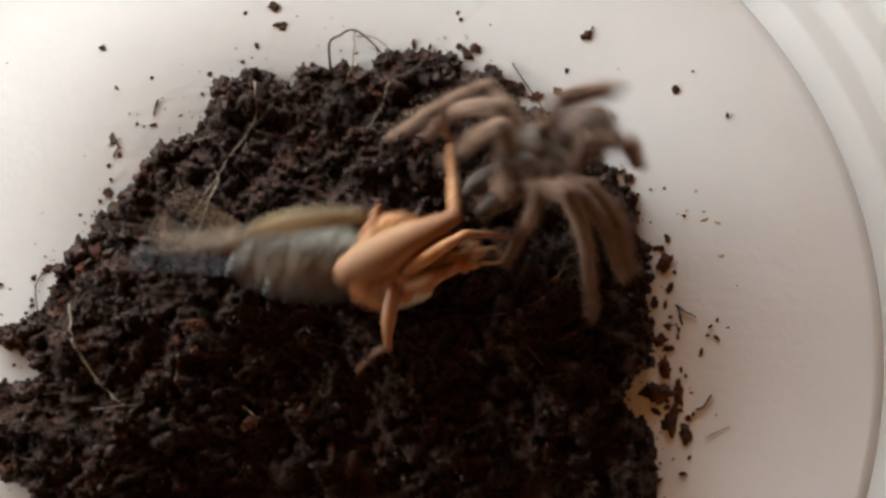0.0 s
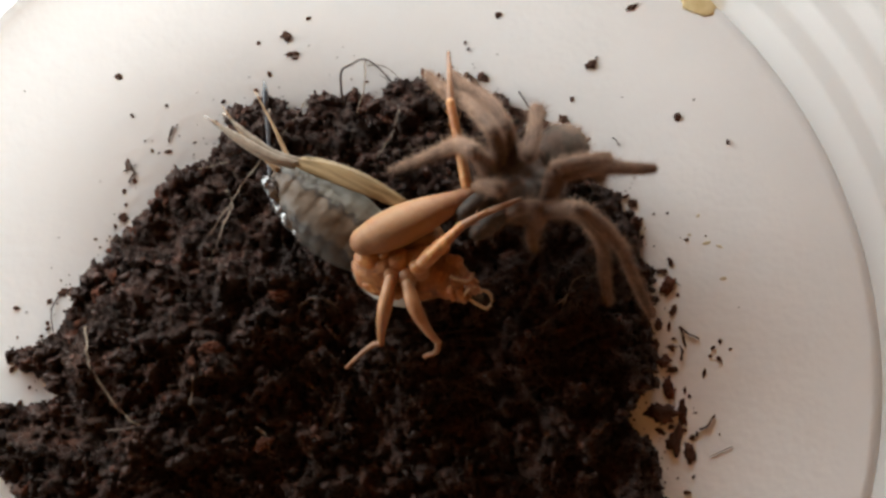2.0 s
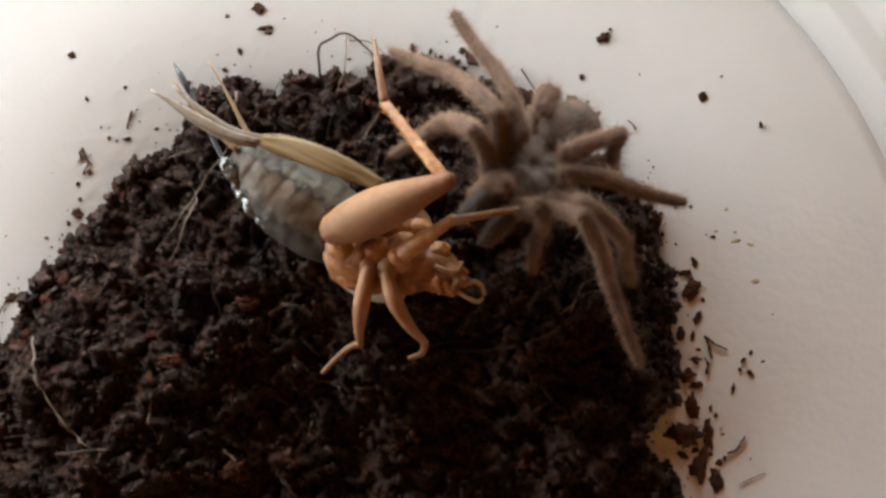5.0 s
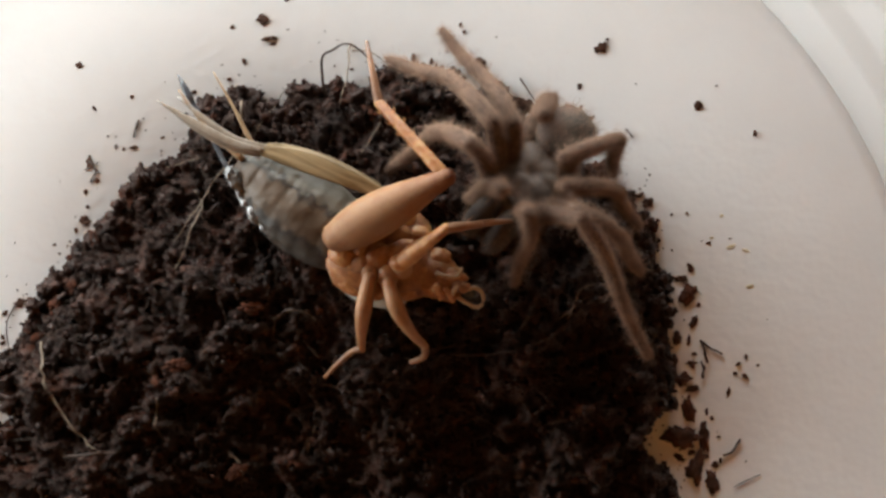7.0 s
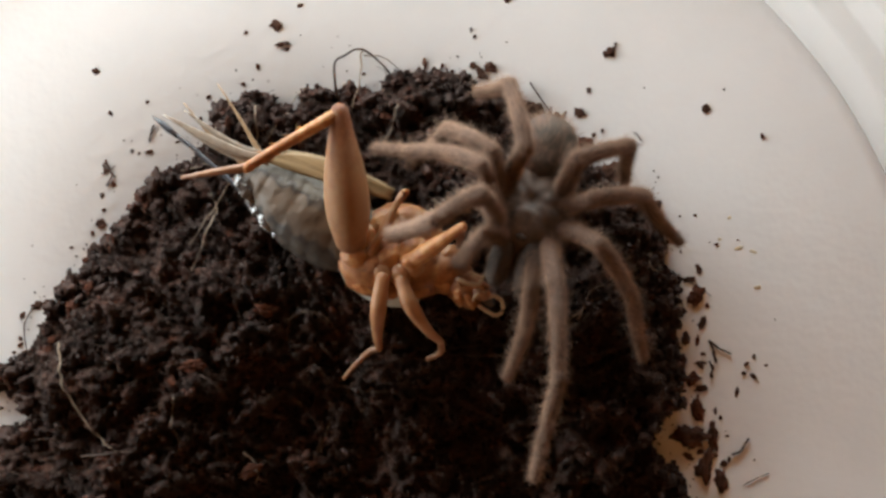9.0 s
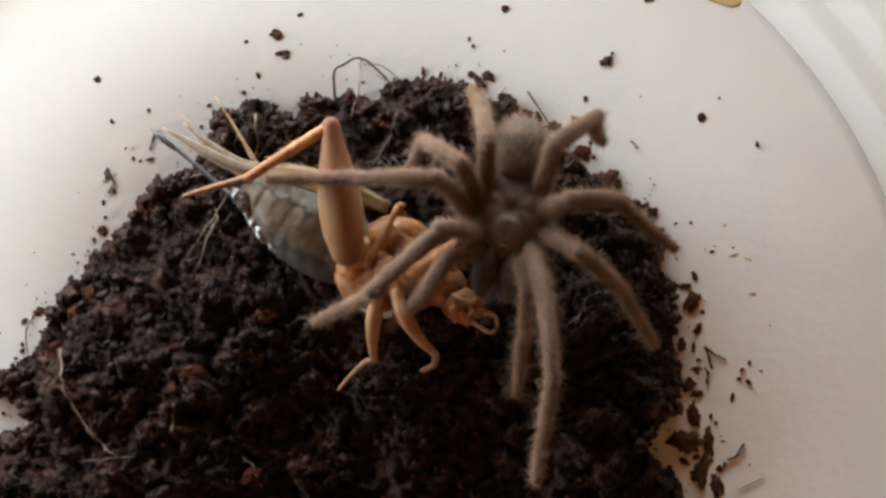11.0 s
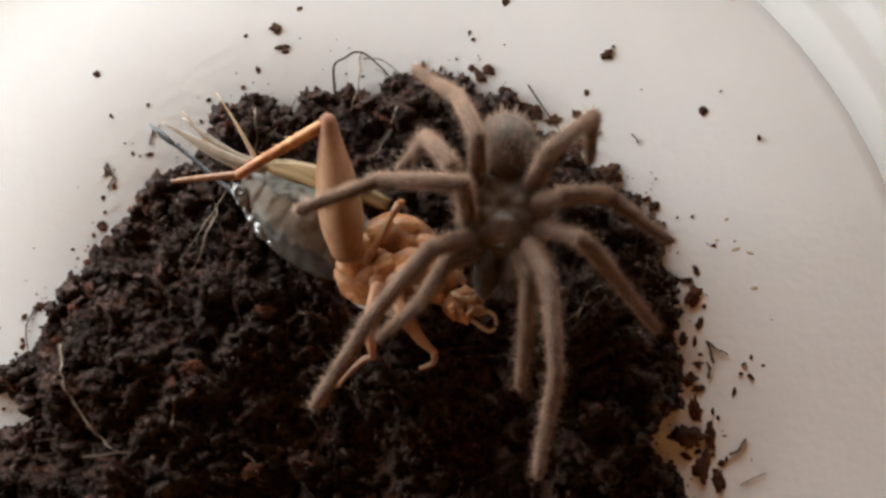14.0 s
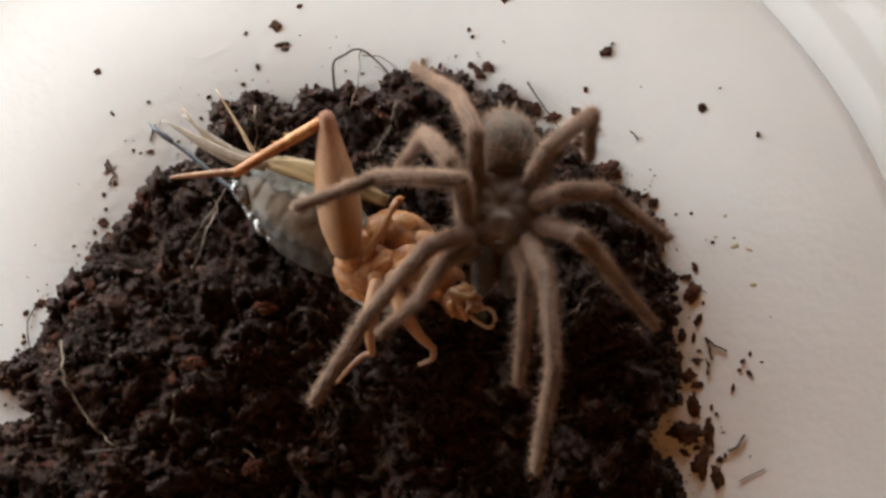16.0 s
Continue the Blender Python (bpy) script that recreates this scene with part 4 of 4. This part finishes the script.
CRUMBS_RIGHT = [(26.8, 9.8, 0.19, 0.37, 20), (26.0, 9.0, 0.47, 0.23, 10), (26.6, 7.7, 0.51, 0.79, -15), (27.4, 7.0, 0.14, 0.23, 0), (27.0, 5.6, 0.23, 0.51, -20), (26.6, 4.2, 0.14, 0.42, -10), (27.0, 3.2, 0.19, 0.14, 0), (26.8, 2.5, 0.37, 0.14, 0), (25.7, 4.4, 0.33, 0.47, 0), (25.4, 2.6, 0.33, 0.37, 0), (26.8, 0.5, 0.42, 0.28, 10), (26.1, 1.2, 0.56, 0.47, 30), (30.4, 2.4, 0.28, 0.09, 30), (31.0, 2.9, 0.14, 0.19, 0), (31.9, 2.3, 0.14, 0.09, 0), (29.6, 0.2, 0.14, 0.37, -10), (22.4, 15.6, 0.23, 0.27, 20), (23.6, 15.0, 0.36, 0.36, 10)]
CRUMBS_LOW = [(27.9, -1.3, 0.14, 0.28, 0), (28.3, -1.8, 0.19, 0.19, 0), (26.5, -1.1, 0.47, 0.84, 10), (25.9, -3.2, 1.21, 0.74, -8), (27.7, -3.1, 0.37, 0.93, -5), (27.0, -5.7, 0.56, 1.02, -10), (28.2, -6.7, 0.47, 0.84, 10), (28.5, -5.3, 0.23, 0.28, 0), (28.9, -5.0, 0.09, 0.28, 0), (28.8, -3.2, 0.14, 0.09, 0), (27.8, -4.7, 0.23, 0.19, 0), (25.8, -4.8, 0.42, 0.23, -30), (26.7, -4.4, 0.28, 0.23, 0), (21.4, 15.8, 0.23, 0.2, 0), (26.6, 14.1, 0.14, 0.14, 0)]


def crumb(k, x, y, a, b, turn, red):
    a, b = 0.92 * a, 0.92 * b
    small = min(a, b)
    h = min(0.35 * small, 0.3)
    if max(a, b) > 3 * small:
        ln = max(a, b)
        geo = tube([(ln * u, 0.35 * ln * noise.noise(Vector((u * 1.7, k, 3))), h * 0.6 + 0.06, (0.10 + 0.55 * small * (0.6 + noise.noise(Vector((u * 2.3, k, 9))))) * (1.02 - abs(u) ** 3)) for u in (-1, -0.7, -0.4, -0.1, 0.2, 0.5, 0.8, 1)], 7)
        turn += 0 if a > b else 90
    else:
        geo = moved(clod(a, b, h, k + 0.37, 2 if max(a, b) < 0.3 else 4), pose(0, 0, h * 0.6))
    ob = part("soil_crumb", geo, BARK if red else STRAY, at=pose(x * MM, y * MM, (0.02 + 0.8 * ground_at(x, y)) * MM, 0, 0, turn))
    tagged(ob, "reddish bark crumb lying on the white tub floor" if red else "dark soil crumb lying on the white tub floor", "soil crumb", "soil crumbs on the tub floor")


CRUMBS_EDGE = [(17.9, 19.9, 0.45, 0.40, 79), (18.3, 19.4, 0.30, 0.30, 45), (19.8, 17.3, 1.00, 0.80, 20), (11.7, 24.3, 0.50, 0.45, 6), (12.4, 23.3, 0.45, 0.40, 21), (14.2, 22.6, 0.50, 0.50, 45), (17.0, 18.6, 0.80, 0.60, 36), (14.2, 22.6, 0.51, 0.42, 10), (15.7, 22.0, 0.51, 0.33, 20), (18.0, 19.9, 0.65, 0.33, 10), (17.6, 22.4, 0.42, 0.33, -30), (18.7, 20.6, 0.19, 0.19, 0), (13.3, 23.0, 0.47, 0.42, 0), (12.6, 23.4, 0.37, 0.42, 40), (16.8, 20.5, 0.28, 0.19, 0), (10.5, 26.1, 0.47, 0.37, 0)]

for k, row in enumerate(CRUMBS_TOP + CRUMBS_LEFT + CRUMBS_RIGHT + CRUMBS_LOW + CRUMBS_EDGE):
    crumb(k, *row, k in (15, 19, 30, 31, 33, 39, 48, 61, 62, 69, 70))


def twig(points, radius):
    """A thin crooked bit of root lying flat on the tub floor."""
    line = [(p[0] + 0.12 * noise.noise(Vector((p[0] * 2, p[1] * 2, 1))), p[1] + 0.12 * noise.noise(Vector((p[0] * 2, p[1] * 2, 6))), radius + 0.05, radius * (0.75 + 0.6 * noise.noise(Vector((p[0] * 3, p[1] * 3, 2))))) for p in smooth_path(points, 6)]
    tagged(part("twig", tube(line, 6), DARK_ROOT), "thin dark twig lying on the white tub floor", "twig", "twigs on the tub floor")


for points, radius in (([(27.5, 4.2), (27.8, 3.4), (28.0, 2.5)], 0.13),
                       ([(27.5, 4.2), (28.3, 3.6), (29.2, 3.2)], 0.11),
                       ([(27.5, 2.6), (27.7, 2.0), (27.6, 1.3)], 0.13),
                       ([(29.1, -4.6), (29.8, -4.3), (30.4, -3.3)], 0.11),
                       ([(29.9, -7.0), (30.9, -6.5), (31.9, -6.1)], 0.05),
                       ([(25.9, 8.9), (26.9, 8.3), (27.7, 7.8)], 0.05),
                       ([(21.9, 20.8), (22.2, 20.4), (22.5, 20.1)], 0.08),
                       ([(-16.7, 21.7), (-16.9, 21.0), (-17.1, 20.3)], 0.11),
                       ([(-20.8, 18.5), (-20.3, 18.0), (-20.1, 17.5), (-20.4, 16.8)], 0.12),
                       ([(-21.0, 17.8), (-20.5, 18.0), (-19.8, 18.4)], 0.06),
                       ([(-19.8, 17.5), (-20.1, 17.8), (-20.4, 18.5)], 0.08)):
    twig(points, radius)


def dust():
    """Specks strewn on the tub floor round the heap."""
    rng = random.Random(11)
    shapes = [ball(1, 1, 0.8, 0.8, 1, s, 1.3) for s in range(5)]
    v, f, n = [], [], 0
    while n < 170:
        x, y = rng.uniform(-31, 40), rng.uniform(-12, 33)
        d = float(rim_distance(np.array([x]), np.array([y]))[0])
        if d > -0.2 or rng.random() > math.exp(d / 1.6) + 0.004 or math.hypot(x, y) > 43:
            continue
        r = 0.05 + 0.16 * rng.random() ** 3
        m = pose(x, y, r * 0.5, 0, 0, rng.uniform(0, 360)) @ Matrix.Diagonal((r * rng.uniform(0.8, 2.2), r, r * 0.7, 1))
        g = shapes[n % 5]
        k = len(v)
        v.extend(m @ Vector(c) for c in g[0])
        f.extend(tuple(a + k for a in q) for q in g[1])
        n += 1
    tagged(part("soil_dust", (v, f), STRAY), "fine dark soil specks on the white tub floor", "soil", kind="stuff")


dust()


def bark_chips():
    """Reddish bark chips and fibres among the soil."""
    rng = random.Random(21)
    places = [(-21.0, 8.5), (-22.5, 7.0), (-11.3, 21.6), (-10.0, 21.2), (-12.0, 2.5), (-13.5, 1.4), (-10.4, 2.6), (-17.0, 15.2), (-19.5, 12.0), (-6.5, 6.8), (2.0, 22.0), (12.5, 22.5), (15.5, 20.0), (-24.3, 4.5), (-27.5, 1.0), (-8.0, -5.5), (24.0, 13.0)]
    for k, (x, y) in enumerate(places):
        a = rng.uniform(0.35, 0.8)
        g = moved(clod(a, a * rng.uniform(0.4, 0.7), a * 0.35, 70.3 + k, 4), pose(0, 0, 0.1, rng.uniform(-25, 25), rng.uniform(-25, 25), 0))
        ob = part("bark_chip", g, BARK, at=pose(x * MM, y * MM, (ground_at(x, y) + 0.2) * MM, 0, 0, rng.uniform(0, 360)))
        tagged(ob, "reddish brown bark chip in the dark soil", "bark chip", "bark chips in the soil")


bark_chips()


# ---- what moves ----
def motions():
    walk(spider, [spider_at(*row) for row in (
        (0, 14.9, 15.2, 8.0, -238, 15), (0.1, 13.4, 16.2, 7.8, -219, 20), (0.5, 12.8, 16.8, 7.8, -216, 20), (1, 13.2, 16.8, 7.8, -232, 22), (1.55, 13.3, 16.6, 7.8, -222, 22), (1.85, 13.0, 15.6, 7.8, -231, 22), (3, 13.9, 15.7, 7.8, -225, 22), (3.5, 13.6, 15.9, 7.8, -222, 22), (4, 13.6, 15.5, 7.8, -225, 22), (6.5, 13.5, 15.6, 7.8, -220, 22), (7, 13.6, 15.6, 7.8, -220, 22), (7.25, 13.9, 15.2, 8.3, -207, 20), (7.5, 13.7, 15.2, 8.3, -207, 20), (7.8, 13.6, 14.7, 8.3, -200, 18), (8, 13.2, 14.5, 8.3, -202, 16), (8.5, 13.1, 13.8, 8.7, -196, 14), (9, 13.0, 13.7, 8.7, -197, 12), (11.3, 11.5, 13.7, 9.3, -189, 6), (11.5, 11.4, 13.8, 9.3, -187, 6), (12, 11.4, 13.8, 9.3, -180, 4), (12.5, 11.2, 13.5, 9.3, -185, 4), (14.5, 11.3, 13.4, 9.3, -184, 4), (16, 11.3, 13.4, 9.3, -184, 4))])
    stride(limbs["R4"], [(0, -38, 77, -101, -25, -83, -52), (0.1, 113, 74, -88, -15, -103, -63), (0.5, 133, 73, -91, -14, -104, -63), (1, 25, 71, -75, -15, -153, -60), (1.55, 100, 68, -70, -17, -91, -53), (1.85, 112, 66, -59, -19, -86, -55), (3.5, 103, 61, -74, -19, -88, -50), (4, -70, -7, -251, 45, -81, -42), (6.5, -80, -6, -258, 44, -82, -40), (7, -79, -6, -256, 48, -81, -42), (7.25, -242, 79, -80, -28, -86, -28), (7.5, -242, 78, -74, -34, -73, -39), (7.8, -118, 83, -60, -29, -58, -48), (8, -204, 82, -57, -22, -61, -46), (8.5, -104, 79, -66, -16, -34, -63), (9, -119, 79, -62, -9, -24, -64), (11.3, -79, 58, -76, -49, -64, -54), (11.5, -83, 50, -71, -21, -50, -33), (12, -85, 56, -72, -39, -43, -46), (14.5, -86, 56, -65, -39, -40, -39)])
    stride(limbs["R3"], [(0, 12, 14, 81, -21, 77, -62), (0.1, 8, 18, 76, 22, 45, -73), (0.5, 6, 28, 77, 24, 38, -73), (1, 28, 1, 77, 10, 27, -75), (1.55, 14, 14, 61, 16, 81, -68), (1.85, 16, 64, -20, -33, -30, -49), (3, 72, 78, -31, -13, -23, -22), (3.5, 131, 75, -32, -5, -18, 0), (4, 116, 79, -29, -1, -16, -10), (6.5, 119, 80, -29, -6, -17, -6), (7, 0, 81, -32, -21, -19, -15), (7.25, -147, 81, -44, 2, -41, 2), (7.5, -150, 81, -42, -1, -37, -3), (7.8, -89, 75, -47, -17, -39, -18), (8, 1, 70, -35, -36, 77, -72), (8.5, -46, 71, -24, -33, 41, -54), (11.3, -47, 60, -35, -43, 59, -64), (12, -60, 58, -44, -46, 43, -66), (12.5, -49, 61, -53, -47, 40, -60), (14.5, -58, 60, -51, -45, 37, -59)])
    stride(limbs["R2"], [(0, 26, 64, 38, -62, 91, -76), (0.1, 46, 64, 4, -62, 37, -72), (0.5, 47, 69, -1, -62, 32, -71), (1, 61, 48, 34, -70, 91, -77), (1.55, 50, 48, 3, -63, 14, -61), (1.85, 28, 67, -21, -40, -29, -49), (3, 15, 77, -12, -36, -9, -37), (3.5, 38, 80, -17, -29, -10, -34), (4, 3, 75, -19, -34, -3, -39), (7, -1, 71, -22, -26, -4, -40), (7.25, -32, 71, -22, -15, -9, -4), (7.5, -32, 71, -22, -18, -7, -11), (7.8, -54, 72, -23, -17, -22, -16), (8, -33, 56, -20, -39, -13, -46), (8.5, -36, 70, -22, -41, -4, -46), (9, -39, 69, -18, -43, -7, -44), (11.3, -28, 53, 9, 2, 12, 1), (12, -42, 54, 4, 26, 6, 8), (12.5, -79, 72, -1, -13, 29, 23), (14.5, -76, 70, -1, -9, 29, 19)])
    stride(limbs["R1"], [(0, 41, 74, 49, -82, 67, -73), (0.1, 56, 75, -13, -69, 45, -68), (0.5, 65, 78, -20, -68, 42, -68), (1, 71, 60, 20, -82, 19, -78), (1.55, 81, 54, -6, -74, 17, -74), (1.85, 53, 62, -34, -67, 49, -64), (3.0, 45, 61, -22, -65, 34, -65), (3.5, 34, 63, -29, -62, 39, -68), (4, 28, 65, -28, -63, 45, -68), (6.5, 29, 65, -26, -57, 47, -69), (7, 31, 64, -26, -57, 49, -70), (7.25, -4, 62, -30, -49, 34, -71), (7.5, -2, 58, -29, -46, 37, -76), (7.8, 1, 66, -27, -56, 17, -76), (8, 54, 71, 66, 54, -16, -77), (8.5, -4, 76, 62, 44, 1, -63), (9, -4, 76, 62, 45, 2, -63), (11.3, 31, 58, 50, -14, 42, -24), (11.5, 34, 47, 50, 5, 50, 3), (12, 21, 58, 48, 1, 59, -6), (12.5, 32, 58, 56, 7, 64, 1), (14.5, 29, 59, 54, 3, 61, -2)])
    stride(limbs["L4"], [(0, -31, 77, -114, -24, -126, -62), (0.1, -31, 80, -114, -19, -193, -71), (0.5, -139, 81, -106, -20, -203, -70), (1, -223, 81, -96, -13, -153, -69), (1.55, -259, 79, -108, -15, -151, -71), (1.85, -314, 76, -111, -12, -114, -68), (3, -299, 70, -109, -14, -121, -72), (3.5, -292, 82, -105, -16, -144, -75), (4, -311, 75, -107, -12, -130, -71), (6.5, -308, 76, -113, -14, -144, -72), (7, -308, 76, -113, -13, -137, -72), (7.25, -300, 78, -126, -22, -187, -79), (7.5, -301, 78, -126, -22, -187, -79), (7.8, -288, 78, -133, -16, -148, -78), (8, -276, 82, -131, -14, -134, -77), (8.5, -110, 79, -136, -28, -203, -78), (9, -100, 77, -138, -29, -213, -78), (11.3, -94, 54, -125, -30, -159, -75), (11.5, -99, 53, -119, -18, -173, -75), (12, -112, 65, -107, -36, -120, -62), (12.5, -112, 63, -116, -37, -254, -74), (14.5, -116, 65, -133, -30, -256, -69)])
    stride(limbs["L3"], [(0, -166, 74, -159, -27, -174, -46), (0.1, -235, 60, -178, -22, -183, -47), (0.5, -227, 57, -182, -22, -186, -48), (1, -199, 62, -169, -19, -172, -28), (1.55, -212, 53, -186, -4, -192, -15), (1.85, -57, 77, -112, -12, -117, -20), (3, 70, 79, -131, -18, -140, -24), (3.5, 78, 79, -137, -15, -151, -12), (4, 27, 81, -138, -14, -147, -13), (6.5, 95, 77, -135, -26, -139, -25), (7, 97, 77, -129, -25, -155, -50), (7.25, 123, 63, -158, -34, -143, -58), (7.5, 124, 65, -144, -32, -169, -52), (7.8, 133, 70, -141, -31, -191, -39), (8, 159, 72, -143, -27, -194, -47), (11.3, 199, 72, -164, -37, -211, -11), (12, 174, 68, -170, -40, -219, -8), (12.5, 194, 69, -168, -44, -211, -1), (14.5, 193, 71, -168, -42, -214, -1)])
    stride(limbs["L2"], [(0, -168, 76, -157, -37, -160, -52), (0.1, -240, 76, -168, -37, -166, -52), (0.5, -226, 73, -171, -37, -169, -53), (1, -207, 71, -159, -40, -140, -47), (1.55, -216, 68, -167, -32, -174, -34), (1.85, -164, 68, -155, -40, -179, -51), (3, -208, 70, -162, -45, -183, -50), (3.5, -210, 68, -148, -37, -154, -61), (4, -194, 72, -152, -38, -160, -62), (6.5, -211, 69, -152, -40, -154, -60), (7, -213, 69, -147, -38, -146, -56), (7.25, -232, 55, -217, -41, -218, -29), (7.5, -229, 51, -203, -50, -207, -49), (7.8, -229, 48, -201, -44, -203, -29), (8, -218, 50, -209, -43, -211, -38), (8.5, -216, 54, -200, -49, -231, -48), (9, -211, 57, -207, -45, -228, -51), (11.3, -214, 56, -200, -44, -217, -41), (12, -222, 52, -210, -49, -227, -36), (12.5, -201, 54, -213, -50, -221, -38), (14.5, -205, 56, -215, -50, -219, -39)])
    stride(limbs["L1"], [(0, -166, 77, -170, -44, 172, -41), (0.1, -245, 78, -163, -46, 190, -51), (0.5, -229, 76, -166, -47, 187, -52), (1, -223, 72, -148, -45, 201, -48), (1.55, -219, 72, -162, -42, 190, -54), (1.85, -146, 57, -151, -32, 184, -29), (3.5, -179, 63, -183, -40, 170, -34), (6.5, -190, 65, -179, -45, 168, -30), (7, -190, 65, -183, -38, 174, -37), (7.25, -250, 37, -245, -9, 113, -11), (7.8, -257, 31, -251, -6, 103, -10), (8, -251, 35, -250, -3, 103, -9), (8.5, -256, 47, -253, 2, 94, -8), (11.3, -251, 55, -257, 17, 90, 0), (12, -259, 52, -265, 18, 80, 2), (12.5, -247, 58, -261, 15, 83, 3), (14.5, -248, 59, -263, 14, 83, 2)])
    stride(limbs["PL"], [(0, -151, 75, 145, -57, 129, -50), (0.1, -105, 78, 134, -48, 130, -50), (0.5, -135, 76, 134, -52, 127, -51), (1, -228, 72, 154, -52, 150, -43), (1.55, -195, 75, 144, -56, 163, -61), (1.85, -142, 69, 212, -68, 202, -65), (3, -147, 77, 212, -75, 184, -68), (3.5, -183, 75, 185, -68, 188, -64), (4, -163, 76, 192, -66, 177, -64), (6.5, -226, 77, 186, -74, 155, -68), (7, -250, 77, 167, -67, 139, -70), (7.25, -268, 45, 94, -14, 102, -45), (7.5, -262, 33, 94, -22, 91, -43), (7.8, -263, 14, 96, -27, 93, -30), (8, -254, 25, 97, -36, 88, -31), (8.5, -265, 36, 103, -48, 88, -33), (9, -263, 34, 103, -47, 87, -40), (11.3, -249, 48, 97, -19, 97, -19), (11.5, -250, 47, 95, -9, 97, -24), (12, -260, 44, 89, -13, 86, -16), (12.5, -248, 52, 94, -18, 89, -20), (14.5, -249, 55, 91, -20, 88, -21)])
    stride(limbs["PR"], [(0, 149, 49, 5, -77, -174, -72), (0.1, 114, 69, 3, -74, -21, -74), (0.5, 128, 71, 4, -75, -23, -72), (1, 128, 55, -44, -76, 10, -75), (1.55, 30, 72, 44, -55, -26, -65), (1.85, 134, 75, 12, -70, -22, -75), (3, 121, 77, -25, -71, -55, -75), (3.5, 120, 77, -30, -70, -55, -74), (4, 145, 76, -25, -72, -55, -74), (7, 119, 78, -30, -68, -53, -74), (7.25, 66, 77, 52, -75, -132, -79), (7.5, 83, 75, 55, -73, -138, -79), (7.8, 81, 75, 32, -72, -199, -80), (8, 109, 70, 21, -75, -218, -79), (8.5, 42, 64, 47, -68, -347, -60), (9, 32, 67, 52, -66, -344, -59), (11.3, 29, 42, 61, -34, -310, -31), (12, 19, 43, 53, -33, -318, -29), (12.5, 29, 45, 58, -31, -317, -22), (14.5, 27, 44, 57, -31, -318, -21)])
    walk(prey, [cricket_at(*row) for row in (
        (0, -1.87, 6.68, 25.7, 10), (0.07, -1.15, 8.4, 19.5, 10), (0.2, -1.00, 8.78, 18.2, 10), (0.5, -0.39, 9.84, 16.2, 10), (1, -0.78, 9.40, 10.1, 10), (1.5, -0.99, 10.50, 7.2, 10), (1.65, -1.45, 11.4, -3.2, 2), (1.85, -1.65, 11.73, -4.6, 0), (2.5, -1.94, 12.36, -3.9, 0), (3, -1.79, 12.56, -5.3, 0),
        (3.5, -1.97, 13.07, -2.7, 0), (4, -2.02, 12.62, -3.3, 0), (6.5, -2.11, 12.70, -3.2, 0), (7, -2.10, 12.61, -3.2, 0), (7.5, -2.28, 12.73, -2.3, 0), (8, -2.28, 12.62, -1.2, 0), (8.5, -2.30, 12.73, 0.0, 0),
        (9, -2.30, 12.47, -0.1, 0), (11.5, -2.60, 12.09, -0.6, 0), (12, -2.63, 12.17, -1.0, 0), (12.5, -2.53, 11.98, -1.1, 0), (14.5, -2.56, 11.97, -1.0, 0), (16, -2.56, 11.97, -1.0, 0))])
    walk(limbs["head"], [(t, pose(x * MM, y * MM, 0.1 * MM, 0, 0, a)) for t, x, y, a in ((0, 10.8, -3.4, 8), (1.5, 10.7, -3.4, 8), (2.0, 10.2, -3.4, 8), (7.5, 10.2, -3.4, 8), (8.5, 10.8, -4.0, 3), (11.5, 10.9, -4.5, 0), (16, 10.9, -4.5, 0))])
    for name, turns in (("middle_leg", ((0, -27), (1.0, -25), (1.5, -6), (1.7, 0), (16, 0))), ("front_leg", ((0, 60), (1.0, 58), (1.5, 45), (1.7, 0), (16, 0)))):
        leg, root_at = limbs["hanging " + name]
        walk(leg, [(t, root_at @ pose(0, 0, 0, 0, 0, a) @ root_at.inverted()) for t, a in turns])
    walk(limbs["egg"], [(t, pose(-5.5 * MM, 3.0 * MM, -0.9 * MM, 0, 0, a)) for t, a in ((0, 150), (1.5, 145), (1.75, 105), (2.0, 99), (3, 118), (4, 121), (7, 122), (8, 137), (9, 141), (16, 143))])
    stride(limbs["hind"], [(0, 1, -2, 68, -40, 93, 64), (0.2, 7, 0, 95, -41, 93, 64), (0.5, 4, 4, 108, -34, 83, -50), (1.0, 14, 1, 114, -34, 83, -50), (1.5, 4, 3, 125, -31, 94, -48), (1.7, 29, 1, 105, 6, 94, -17), (3, 22, 16, 111, -17, 103, -19), (3.5, 24, 0, 111, -27, 104, 9), (4, 23, 19, 121, -23, 105, -15), (6.5, 27, 26, 133, -19, 101, -10), (7, 29, 20, 134, -14, 105, -9), (7.5, 29, 26, 136, -14, 107, 5), (7.8, 52, 10, 161, -26, 132, -31), (8, 86, 19, 203, -8, 153, 0), (8.5, 92, 22, 213, 11, 182, -8), (11.5, 96, 18, 209, -14, 195, 0), (14.5, 97, 18, 210, -4, 185, 0)])
    stride(limbs["front"], [(0, 5, 5, -31, -35, -40, -48), (0.5, 9, 50, -72, -55, -34, -58), (1.5, 18, 35, -52, -44, -36, -49), (1.7, 48, 22, 33, 8, 28, -2), (3.5, 35, 20, 19, 9, 16, 3), (7.5, 37, 36, 7, -26, 10, -29), (7.8, 34, 16, -15, -39, -11, -43), (8, 36, 12, -56, -60, -59, -68), (8.5, 32, 30, -95, -62, -33, -67), (11.5, 30, 29, -107, -61, -38, -67), (14.5, 36, 39, -83, -57, -48, -63)])


motions()
